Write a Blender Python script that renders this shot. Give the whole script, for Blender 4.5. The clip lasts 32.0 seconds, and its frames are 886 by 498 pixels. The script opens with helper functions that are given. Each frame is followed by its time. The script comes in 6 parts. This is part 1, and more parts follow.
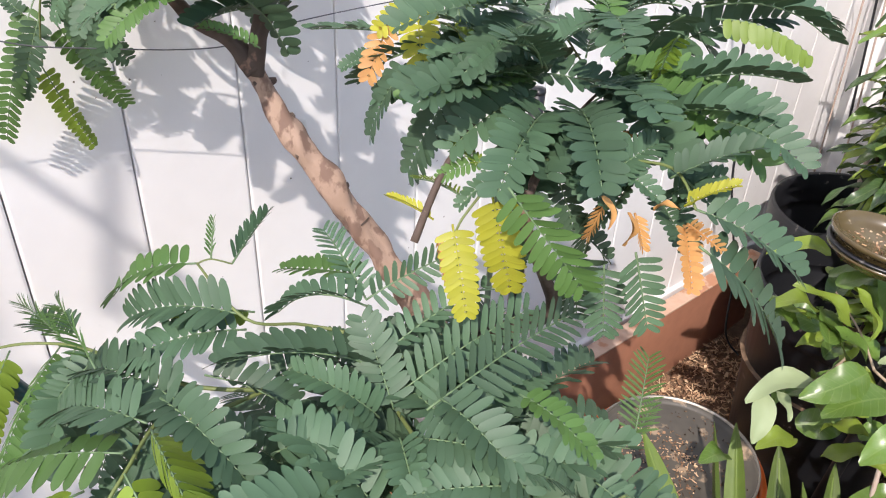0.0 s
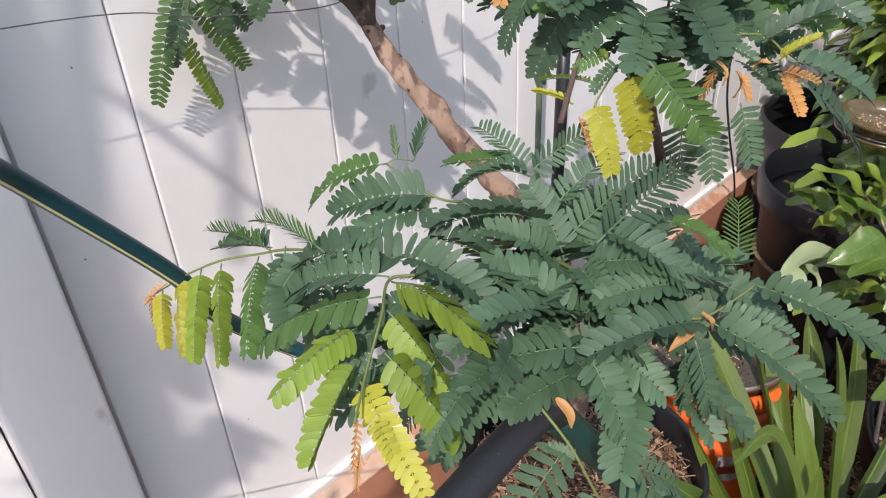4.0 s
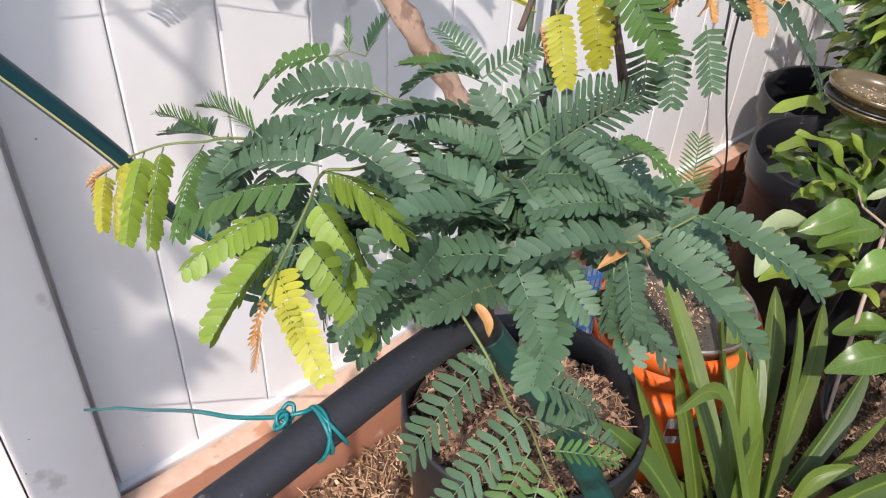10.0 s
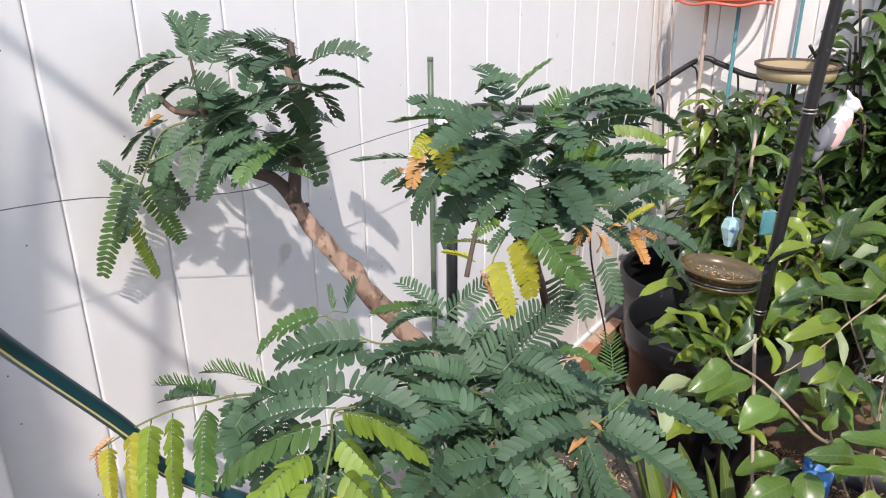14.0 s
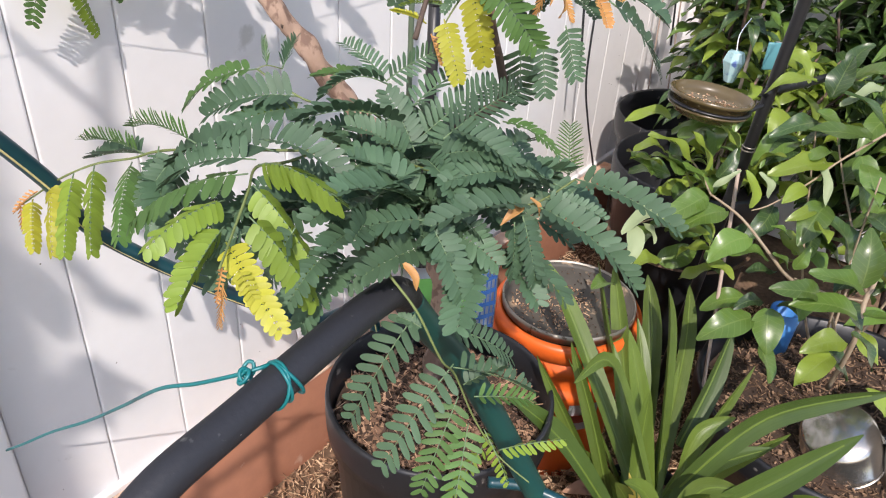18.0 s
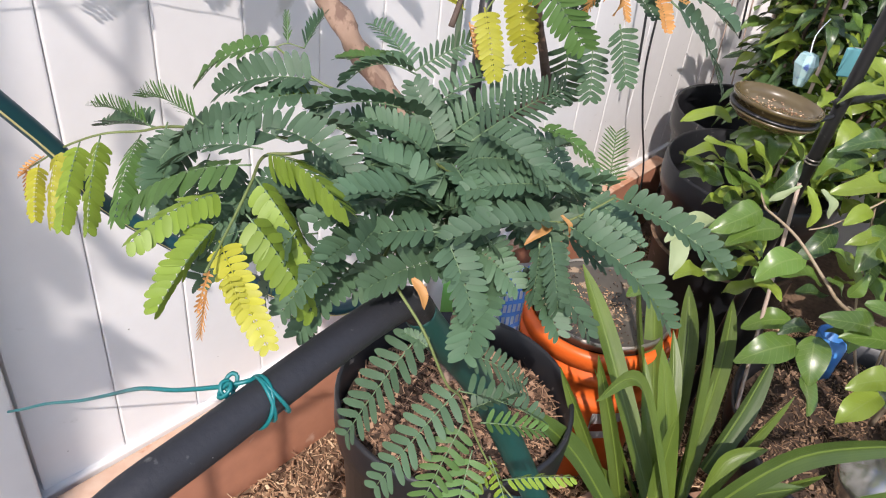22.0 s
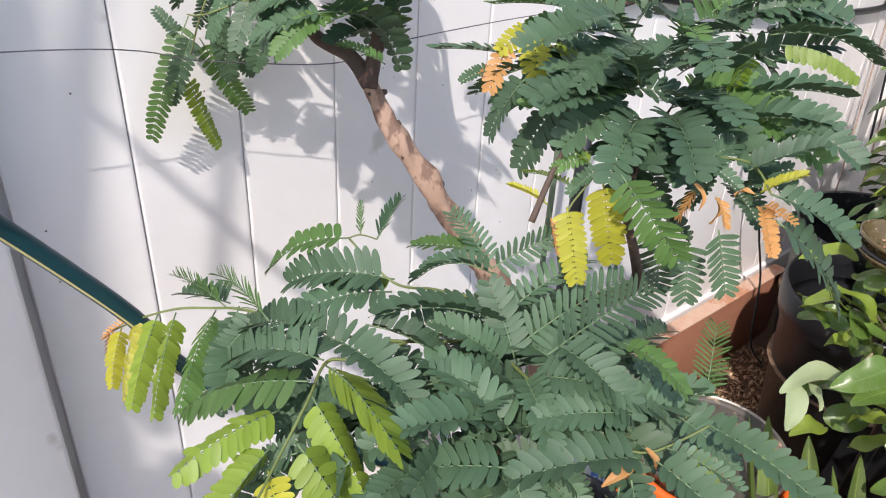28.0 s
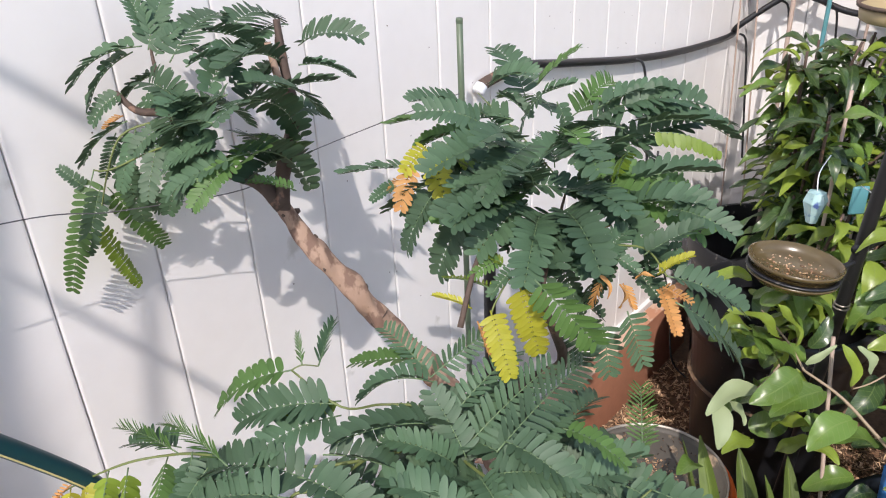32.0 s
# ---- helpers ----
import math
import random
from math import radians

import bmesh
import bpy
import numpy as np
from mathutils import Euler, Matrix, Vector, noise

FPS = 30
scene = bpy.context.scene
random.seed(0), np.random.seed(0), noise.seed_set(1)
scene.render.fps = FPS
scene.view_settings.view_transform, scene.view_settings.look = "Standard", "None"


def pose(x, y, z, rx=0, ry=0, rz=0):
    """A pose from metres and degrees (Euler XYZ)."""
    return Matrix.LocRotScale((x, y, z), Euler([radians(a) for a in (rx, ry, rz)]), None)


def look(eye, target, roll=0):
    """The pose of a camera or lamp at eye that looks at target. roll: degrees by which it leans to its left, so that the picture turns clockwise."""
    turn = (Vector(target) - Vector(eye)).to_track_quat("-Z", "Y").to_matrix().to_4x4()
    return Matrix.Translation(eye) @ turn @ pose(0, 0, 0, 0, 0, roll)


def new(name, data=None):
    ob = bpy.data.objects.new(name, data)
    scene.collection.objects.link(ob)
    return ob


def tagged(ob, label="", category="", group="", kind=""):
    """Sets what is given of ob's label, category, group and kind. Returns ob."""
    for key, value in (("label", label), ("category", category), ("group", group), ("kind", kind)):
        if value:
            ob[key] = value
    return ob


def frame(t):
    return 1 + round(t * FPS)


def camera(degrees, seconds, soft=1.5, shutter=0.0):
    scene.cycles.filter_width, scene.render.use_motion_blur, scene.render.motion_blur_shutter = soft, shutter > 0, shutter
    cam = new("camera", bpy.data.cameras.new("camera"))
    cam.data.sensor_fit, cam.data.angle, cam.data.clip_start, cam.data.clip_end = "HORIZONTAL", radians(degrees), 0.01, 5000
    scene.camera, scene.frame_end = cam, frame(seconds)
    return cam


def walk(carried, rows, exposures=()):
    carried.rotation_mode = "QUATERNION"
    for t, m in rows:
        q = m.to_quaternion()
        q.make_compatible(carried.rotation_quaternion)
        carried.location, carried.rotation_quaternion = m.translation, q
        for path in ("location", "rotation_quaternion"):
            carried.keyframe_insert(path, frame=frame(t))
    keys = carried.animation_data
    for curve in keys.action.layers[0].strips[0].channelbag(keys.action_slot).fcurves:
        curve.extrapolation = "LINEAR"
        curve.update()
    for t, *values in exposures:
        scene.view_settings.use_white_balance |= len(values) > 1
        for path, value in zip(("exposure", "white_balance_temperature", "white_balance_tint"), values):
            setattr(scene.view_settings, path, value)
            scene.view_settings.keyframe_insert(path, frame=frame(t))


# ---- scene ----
cam = camera(60.0, 32.0, soft=1.1)
# seconds, eye in metres, Euler turn in degrees
PATH = [
    (0.0, -0.3470, -0.8085, 1.3165, 57.37, -2.25, -40.00),
    (0.5, -0.3640, -0.8085, 1.3080, 55.30, -3.10, -36.65),
    (1.0, -0.3925, -0.8145, 1.2780, 55.50, -3.60, -35.30),
    (1.5, -0.4520, -0.7920, 1.2770, 54.10, -2.90, -38.15),
    (2.0, -0.5120, -0.7745, 1.2850, 53.70, -2.50, -37.35),
    (2.5, -0.5278, -0.7783, 1.3005, 54.03, -2.13, -41.16),
    (4.5, -0.5661, -0.8467, 1.3402, 57.01, 3.13, -45.55),
    (5.0, -0.5494, -0.8563, 1.3543, 58.24, 3.48, -45.96),
    (5.5, -0.5460, -0.8567, 1.3537, 59.30, 3.29, -47.37),
    (6.0, -0.5407, -0.8522, 1.3441, 59.59, 2.32, -48.30),
    (6.5, -0.5386, -0.8428, 1.3371, 58.95, 1.44, -48.67),
    (7.0, -0.5387, -0.8400, 1.3240, 59.10, -0.07, -48.98),
    (7.5, -0.5343, -0.8402, 1.3042, 57.01, -0.70, -48.54),
    (8.0, -0.5287, -0.8414, 1.2912, 55.25, -1.24, -48.12),
    (8.5, -0.5273, -0.8481, 1.2792, 53.88, -2.18, -47.95),
    (9.0, -0.5261, -0.8572, 1.2739, 54.18, -3.11, -47.76),
    (9.5, -0.5158, -0.8654, 1.2712, 53.28, -3.03, -42.48),
    (10.0, -0.5337, -0.8710, 1.2780, 52.94, -2.57, -42.21),
    (10.5, -0.5925, -0.8628, 1.2912, 52.42, -1.06, -48.07),
    (11.0, -0.6284, -0.8879, 1.3187, 55.18, -0.32, -53.62),
    (11.5, -0.6607, -0.8970, 1.3401, 59.18, 0.92, -54.34),
    (12.0, -0.6695, -0.8813, 1.3428, 62.69, -0.08, -54.10),
    (12.5, -0.6774, -0.8814, 1.3634, 66.11, -0.21, -54.93),
    (13.0, -0.6815, -0.8831, 1.3763, 67.73, 0.93, -54.83),
    (13.5, -0.6883, -0.8828, 1.3776, 68.27, 0.64, -54.73),
    (15.5, -0.6754, -0.8915, 1.3479, 64.94, -0.31, -54.14),
    (16.0, -0.6690, -0.9004, 1.3321, 63.31, -0.85, -53.83),
    (16.5, -0.6625, -0.9060, 1.3201, 61.72, -1.60, -54.03),
    (17.0, -0.6604, -0.9141, 1.3091, 60.73, -1.62, -53.65),
    (17.5, -0.6492, -0.9225, 1.2900, 58.82, -2.03, -52.74),
    (18.0, -0.6387, -0.9281, 1.2743, 57.47, -3.15, -52.30),
    (18.5, -0.6298, -0.9349, 1.2656, 56.35, -3.23, -53.06),
    (19.0, -0.6207, -0.9400, 1.2599, 56.21, -3.59, -53.35),
    (19.5, -0.6089, -0.9411, 1.2479, 54.82, -3.81, -53.36),
    (20.0, -0.6007, -0.9365, 1.2429, 53.68, -4.36, -52.08),
    (20.5, -0.5927, -0.9280, 1.2448, 53.12, -5.05, -49.47),
    (21.0, -0.5873, -0.9242, 1.2604, 53.60, -5.26, -48.53),
    (21.5, -0.5770, -0.9176, 1.2720, 54.76, -6.31, -48.12),
    (22.0, -0.5698, -0.8990, 1.2719, 54.76, -5.60, -46.79),
    (22.5, -0.5642, -0.8765, 1.2750, 55.07, -5.11, -44.35),
    (23.0, -0.5512, -0.8565, 1.2836, 55.51, -5.24, -41.29),
    (23.5, -0.5321, -0.8517, 1.2906, 56.36, -4.83, -38.03),
    (24.0, -0.5241, -0.8521, 1.2999, 57.29, -3.85, -36.42),
    (24.5, -0.5179, -0.8581, 1.3139, 58.22, -3.78, -36.62),
    (25.0, -0.5080, -0.8533, 1.3216, 58.68, -3.70, -37.47),
    (25.5, -0.4993, -0.8421, 1.3225, 59.05, -3.15, -38.18),
    (27.5, -0.4733, -0.8398, 1.3395, 59.55, -2.82, -36.84),
    (28.0, -0.4821, -0.8419, 1.3445, 58.87, -2.75, -38.87),
    (28.5, -0.5025, -0.8390, 1.3611, 57.96, -1.51, -41.62),
    (29.0, -0.5119, -0.8427, 1.3752, 57.86, -1.46, -43.75),
    (29.5, -0.5173, -0.8426, 1.3880, 59.34, -1.21, -44.17),
    (30.0, -0.5156, -0.8403, 1.3940, 60.42, -1.14, -45.15),
    (30.5, -0.5158, -0.8343, 1.4052, 61.33, -1.37, -45.46),
    (31.0, -0.5188, -0.8310, 1.4231, 62.66, -0.18, -45.73),
    (31.5, -0.5136, -0.8317, 1.4272, 62.82, 1.27, -47.13),
    (32.0, -0.4973, -0.8398, 1.4171, 62.21, 2.28, -49.08),
]
walk(cam, [(t, pose(x, y, z, rx, ry, rz)) for t, x, y, z, rx, ry, rz in PATH],
     [(t, e, 6780, 15) for t, e in ((0.0, 0.49), (1.0, 0.21), (2.0, -0.10), (2.6, -0.03), (5.0, 0.27), (6.0, 0.37), (7.0, 0.37), (9.0, 0.37), (11.0, 0.33), (12.0, 0.29), (13.0, 0.19), (16.0, 0.27), (18.0, 0.35), (20.0, 0.57), (21.0, 0.55), (22.0, 0.35), (24.0, 0.21), (25.0, 0.31), (28.0, 0.34), (30.0, 0.32), (32.0, 0.20))])

# ---- light: clear sky, one sun from behind and to the left of the eye ----
SUN_WAY = Vector((0.80, 0.56, -1.0)).normalized()
sun = new("sun", bpy.data.lights.new("sun", "SUN"))
sun.data.energy, sun.data.angle, sun.data.color = 3.8, radians(0.55), (1.0, 0.955, 0.91)
sun.matrix_world = look((-3, -3, 4), Vector((-3, -3, 4)) + SUN_WAY)
world = bpy.data.worlds.new("sky")
scene.world = world
world.use_nodes = True
wn = world.node_tree
sky = wn.nodes.new("ShaderNodeTexSky")
sky.sky_type, sky.sun_disc = "NISHITA", False
sky.sun_elevation = math.asin(-SUN_WAY.z)
sky.sun_rotation = math.atan2(-SUN_WAY.x, -SUN_WAY.y)
wn.links.new(sky.outputs[0], wn.nodes["Background"].inputs[0])
wn.nodes["Background"].inputs[1].default_value = 0.225


# ---- materials ----
def material(name, colour, rough=0.5, metal=0.0, grain=0.0, scale=60.0, bump=0.0, second=None, spots=None, through_light=0.0, coat=0.0, per_object=0.0, stretch=None):
    """A node material: base colour broken up at two scales, with fine relief."""
    m = bpy.data.materials.new(name)
    m.use_nodes = True
    t = m.node_tree
    n, l = t.nodes, t.links
    b = n["Principled BSDF"]
    b.inputs["Roughness"].default_value, b.inputs["Metallic"].default_value = rough, metal
    b.inputs["Coat Weight"].default_value = coat
    co = n.new("ShaderNodeNewGeometry").outputs["Position"]
    if stretch:
        mp = n.new("ShaderNodeMapping")
        mp.inputs["Scale"].default_value = stretch
        l.new(co, mp.inputs[0])
        co = mp.outputs[0]
    fine = n.new("ShaderNodeTexNoise")
    fine.inputs["Scale"].default_value, fine.inputs["Detail"].default_value = scale, 6
    l.new(co, fine.inputs[0])
    wide = n.new("ShaderNodeTexNoise")
    wide.inputs["Scale"].default_value, wide.inputs["Detail"].default_value = scale / 9, 3
    l.new(co, wide.inputs[0])
    dark = second or tuple(c * 0.6 for c in colour)
    mix = n.new("ShaderNodeMix")
    mix.data_type = "RGBA"
    mix.inputs["A"].default_value, mix.inputs["B"].default_value = (*dark, 1), (*colour, 1)
    ramp = n.new("ShaderNodeMapRange")
    ramp.inputs["From Min"].default_value, ramp.inputs["From Max"].default_value = 0.5 - 0.25, 0.5 + 0.25
    ramp.inputs["To Min"].default_value = 1.0 - grain
    add = n.new("ShaderNodeMath")
    add.operation = "ADD"
    half = n.new("ShaderNodeMath")
    half.operation = "MULTIPLY"
    half.inputs[1].default_value = 0.5
    l.new(fine.outputs[0], add.inputs[0])
    l.new(wide.outputs[0], add.inputs[1])
    l.new(add.outputs[0], half.inputs[0])
    l.new(half.outputs[0], ramp.inputs["Value"])
    l.new(ramp.outputs[0], mix.inputs["Factor"])
    out = mix.outputs["Result"]
    if spots:
        colour2, much, size = spots
        sn = n.new("ShaderNodeTexNoise")
        sn.inputs["Scale"].default_value, sn.inputs["Detail"].default_value = size, 5
        l.new(co, sn.inputs[0])
        sr = n.new("ShaderNodeMapRange")
        sr.inputs["From Min"].default_value, sr.inputs["From Max"].default_value = 1 - much, 1 - much + 0.06
        l.new(sn.outputs[0], sr.inputs["Value"])
        sm = n.new("ShaderNodeMix")
        sm.data_type = "RGBA"
        sm.inputs["B"].default_value = (*colour2, 1)
        l.new(out, sm.inputs["A"])
        l.new(sr.outputs[0], sm.inputs["Factor"])
        out = sm.outputs["Result"]
    if through_light:
        isle = n.new("ShaderNodeNewGeometry")
        ih = n.new("ShaderNodeHueSaturation")
        ir = n.new("ShaderNodeMapRange")
        ir.inputs["To Min"].default_value, ir.inputs["To Max"].default_value = 0.90, 1.10
        l.new(isle.outputs["Random Per Island"], ir.inputs["Value"])
        l.new(ir.outputs[0], ih.inputs["Value"])
        l.new(out, ih.inputs["Color"])
        out = ih.outputs[0]
    if per_object:
        info = n.new("ShaderNodeObjectInfo")
        hsv = n.new("ShaderNodeHueSaturation")
        pr = n.new("ShaderNodeMapRange")
        pr.inputs["To Min"].default_value, pr.inputs["To Max"].default_value = 1 - per_object, 1 + per_object
        l.new(info.outputs["Random"], pr.inputs["Value"])
        l.new(pr.outputs[0], hsv.inputs["Value"])
        l.new(out, hsv.inputs["Color"])
        out = hsv.outputs[0]
    l.new(out, b.inputs["Base Color"])
    if bump:
        bp = n.new("ShaderNodeBump")
        bp.inputs["Strength"].default_value, bp.inputs["Distance"].default_value = bump, 0.002
        l.new(fine.outputs[0], bp.inputs["Height"])
        l.new(bp.outputs[0], b.inputs["Normal"])
    if through_light:
        tr = n.new("ShaderNodeBsdfTranslucent")
        ms = n.new("ShaderNodeMixShader")
        ms.inputs[0].default_value = through_light
        l.new(out, tr.inputs[0])
        l.new(b.outputs[0], ms.inputs[1])
        l.new(tr.outputs[0], ms.inputs[2])
        l.new(ms.outputs[0], n["Material Output"].inputs[0])
    return m


VINYL = material("white_vinyl", (0.76, 0.752, 0.745), 0.35, grain=0.45, scale=30, second=(0.64, 0.63, 0.615), spots=((0.55, 0.54, 0.51), 0.32, 14))
def specked(m, colour, scale, much):
    """Adds small scattered specks of dirt."""
    n, l = m.node_tree.nodes, m.node_tree.links
    b = n["Principled BSDF"]
    cells = n.new("ShaderNodeTexVoronoi")
    cells.inputs["Scale"].default_value = scale
    l.new(n.new("ShaderNodeNewGeometry").outputs["Position"], cells.inputs["Vector"])
    small = n.new("ShaderNodeMath")
    small.operation = "LESS_THAN"
    l.new(cells.outputs["Distance"], small.inputs[0])
    small.inputs[1].default_value = 0.07
    pick = n.new("ShaderNodeMath")
    pick.operation = "LESS_THAN"
    parts_of = n.new("ShaderNodeSeparateXYZ")
    l.new(cells.outputs["Color"], parts_of.inputs[0])
    l.new(parts_of.outputs[0], pick.inputs[0])
    pick.inputs[1].default_value = much
    both = n.new("ShaderNodeMath")
    both.operation = "MULTIPLY"
    l.new(small.outputs[0], both.inputs[0])
    l.new(pick.outputs[0], both.inputs[1])
    mix = n.new("ShaderNodeMix")
    mix.data_type = "RGBA"
    mix.inputs["B"].default_value = (*colour, 1)
    l.new(both.outputs[0], mix.inputs["Factor"])
    l.new(b.inputs["Base Color"].links[0].from_socket, mix.inputs["A"])
    l.new(mix.outputs["Result"], b.inputs["Base Color"])


specked(VINYL, (0.16, 0.14, 0.12), 55, 0.16)
TERRACOTTA = material("terracotta_paint", (0.47, 0.205, 0.118), 0.85, grain=0.9, scale=30, second=(0.33, 0.14, 0.085), bump=0.5, spots=((0.53, 0.33, 0.24), 0.34, 14))
MULCH_GROUND = material("mulch_ground", (0.24, 0.15, 0.09), 0.95, grain=1.0, scale=90, second=(0.04, 0.024, 0.015), bump=1.0)
# soil colour darkened to hold the shade of the leaves above the tub
SHADED_SOIL = material("shaded_soil", (0.075, 0.046, 0.03), 0.95, grain=1.0, scale=110, second=(0.025, 0.015, 0.010), bump=1.0)
BLACK_PLASTIC = material("black_plastic", (0.012, 0.013, 0.016), 0.40, grain=0.7, scale=50, second=(0.009, 0.009, 0.010), bump=0.12, spots=((0.12, 0.11, 0.10), 0.325, 45))
FOAM = material("black_foam", (0.017, 0.018, 0.023), 0.60, grain=0.6, scale=200, bump=0.25, spots=((0.10, 0.10, 0.10), 0.33, 60))
TEAL_CORD = material("teal_cord", (0.001, 0.150, 0.158), 0.4, grain=0.4, scale=300)
HOSE = material("green_hose", (0.004, 0.046, 0.058), 0.35, grain=0.5, scale=80, second=(0.003, 0.030, 0.042))
HOSE_STRIPE = material("yellow_stripe", (0.55, 0.48, 0.22), 0.4)
ORANGE = material("orange_plastic", (0.75, 0.13, 0.02), 0.4, grain=0.35, scale=30)
LID = material("dark_lid", (0.085, 0.075, 0.06), 0.55, grain=0.8, scale=60, second=(0.045, 0.04, 0.034), spots=((0.33, 0.24, 0.16), 0.42, 24))
BARK = material("bark", (0.345, 0.240, 0.180), 0.8, grain=0.9, scale=90, second=(0.25, 0.165, 0.12), bump=1.0, spots=((0.17, 0.105, 0.078), 0.52, 60), stretch=(1, 1, 0.6))
BARK_DARK = material("dark_bark", (0.095, 0.064, 0.05), 0.8, grain=0.9, scale=110, bump=1.0, spots=((0.20, 0.12, 0.085), 0.42, 60))
LEAF = material("dark_leaflet", (0.068, 0.126, 0.066), 0.58, grain=0.6, scale=40, second=(0.033, 0.076, 0.039), through_light=0.12, per_object=0.22)
LEAF_LIGHT = material("fresh_leaflet", (0.225, 0.320, 0.038), 0.5, grain=0.6, scale=40, second=(0.115, 0.205, 0.028), through_light=0.30, per_object=0.15)
LEAF_YELLOW = material("yellow_leaflet", (0.47, 0.45, 0.035), 0.5, grain=0.7, scale=50, second=(0.36, 0.37, 0.04), through_light=0.4, per_object=0.1)
LEAF_ORANGE = material("young_orange_leaflet", (0.64, 0.31, 0.11), 0.5, grain=0.5, scale=40, second=(0.58, 0.40, 0.14), through_light=0.4, per_object=0.15)
LEAF_MID = material("mid_green_leaflet", (0.092, 0.185, 0.044), 0.55, grain=0.5, scale=40, second=(0.055, 0.125, 0.038), through_light=0.28, per_object=0.2)
# brighter copy of the glossy leaf: sunlight put into its base colour
GLOSSY_SUNLIT = material("sunlit_glossy_leaf", (0.24, 0.33, 0.045), 0.33, grain=0.6, scale=25, second=(0.16, 0.22, 0.035), through_light=0.35, per_object=0.2, coat=0.15)
PALE_UNDER = material("pale_leaf_underside", (0.30, 0.36, 0.20), 0.6, grain=0.5, scale=25, second=(0.21, 0.28, 0.14), through_light=0.2)
PALE_TWIG = material("pale_twig", (0.30, 0.235, 0.16), 0.7, grain=0.6, scale=80, second=(0.25, 0.18, 0.12))
YELLOW_STRAP = material("yellowed_strap_leaf", (0.72, 0.52, 0.06), 0.4, grain=0.5, scale=25, second=(0.7, 0.65, 0.4), through_light=0.2)
BAMBOO = material("bamboo", (0.42, 0.33, 0.28), 0.6, grain=0.6, scale=60, second=(0.32, 0.24, 0.19))
TEAL_PAINT = material("teal_plastic", (0.09, 0.27, 0.30), 0.4, grain=0.4, scale=40)
SPINNER = material("shell_blue", (0.20, 0.42, 0.46), 0.22, grain=0.95, scale=60, second=(0.52, 0.66, 0.62), coat=0.5, spots=((0.08, 0.13, 0.32), 0.36, 30))
TAN = material("tan_plastic", (0.38, 0.30, 0.17), 0.5, grain=0.6, scale=20)
PINK = material("pink_paint", (0.70, 0.45, 0.43), 0.6, grain=0.5, scale=60, second=(0.6, 0.36, 0.37))
BIRD_GREY = material("grey_paint", (0.17, 0.18, 0.20), 0.6, grain=0.6, scale=80)
CORAL = material("coral_plastic", (0.62, 0.13, 0.08), 0.4, grain=0.4, scale=30)
BLUE = material("blue_plastic", (0.05, 0.22, 0.55), 0.4, grain=0.3, scale=30)
BAG_WHITE = material("bag_white", (0.72, 0.75, 0.78), 0.3, grain=0.3, scale=30)
BAG_BLUE = material("bag_blue", (0.08, 0.24, 0.62), 0.3)
BAG_GREEN = material("bag_green", (0.20, 0.50, 0.12), 0.3)
GREY_POT = material("grey_pot", (0.42, 0.37, 0.34), 0.6, grain=0.5, scale=20)
DRY_LEAF = material("dry_leaf", (0.36, 0.20, 0.13), 0.8, grain=0.8, scale=60, per_object=0.3)
TEAL_DARK = material("dark_teal_plastic", (0.004, 0.052, 0.045), 0.4, grain=0.4, scale=40)
RACHIS = material("pale_green_stalk", (0.12, 0.19, 0.09), 0.5, grain=0.4, scale=90)
TWIG = material("green_twig", (0.15, 0.19, 0.06), 0.6, grain=0.6, scale=80)
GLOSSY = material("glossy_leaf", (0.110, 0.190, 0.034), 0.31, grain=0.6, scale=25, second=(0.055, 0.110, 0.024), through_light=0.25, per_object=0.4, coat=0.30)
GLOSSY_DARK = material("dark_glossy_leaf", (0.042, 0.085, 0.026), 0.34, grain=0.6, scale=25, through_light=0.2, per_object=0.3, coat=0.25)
STRAP = material("strap_leaf", (0.122, 0.180, 0.026), 0.44, grain=0.9, scale=30, second=(0.042, 0.080, 0.016), through_light=0.22, per_object=0.25, stretch=(1, 1, 0.25))
# darker green for some of the spreading strap leaves
STRAP_DARK = material("darker_strap_leaf", (0.070, 0.118, 0.022), 0.42, grain=0.9, scale=30, second=(0.032, 0.064, 0.015), through_light=0.15, per_object=0.25, stretch=(1, 1, 0.25))
STRAP_RIB = material("pale_leaf_rib", (0.150, 0.215, 0.036), 0.4, grain=0.6, scale=40, second=(0.09, 0.15, 0.028), through_light=0.2)
DISH = material("smoky_dish", (0.115, 0.088, 0.036), 0.27, grain=0.8, scale=30, second=(0.055, 0.034, 0.017), coat=0.3, spots=((0.30, 0.24, 0.14), 0.33, 70))
specked(DISH, (0.55, 0.42, 0.25), 55, 0.28)
specked(BLACK_PLASTIC, (0.34, 0.29, 0.24), 38, 0.14)
specked(FOAM, (0.30, 0.30, 0.30), 110, 0.13)
POLE_BLACK = material("black_painted_pole", (0.009, 0.009, 0.010), 0.42, grain=0.6, scale=60, spots=((0.05, 0.045, 0.04), 0.32, 60))
STEEL = material("steel", (0.40, 0.37, 0.32), 0.5, 0.9, grain=0.8, scale=40, second=(0.26, 0.23, 0.20), bump=0.2, spots=((0.14, 0.11, 0.08), 0.36, 50))
STAKE = material("green_stake", (0.10, 0.14, 0.09), 0.4, grain=0.4, scale=50)
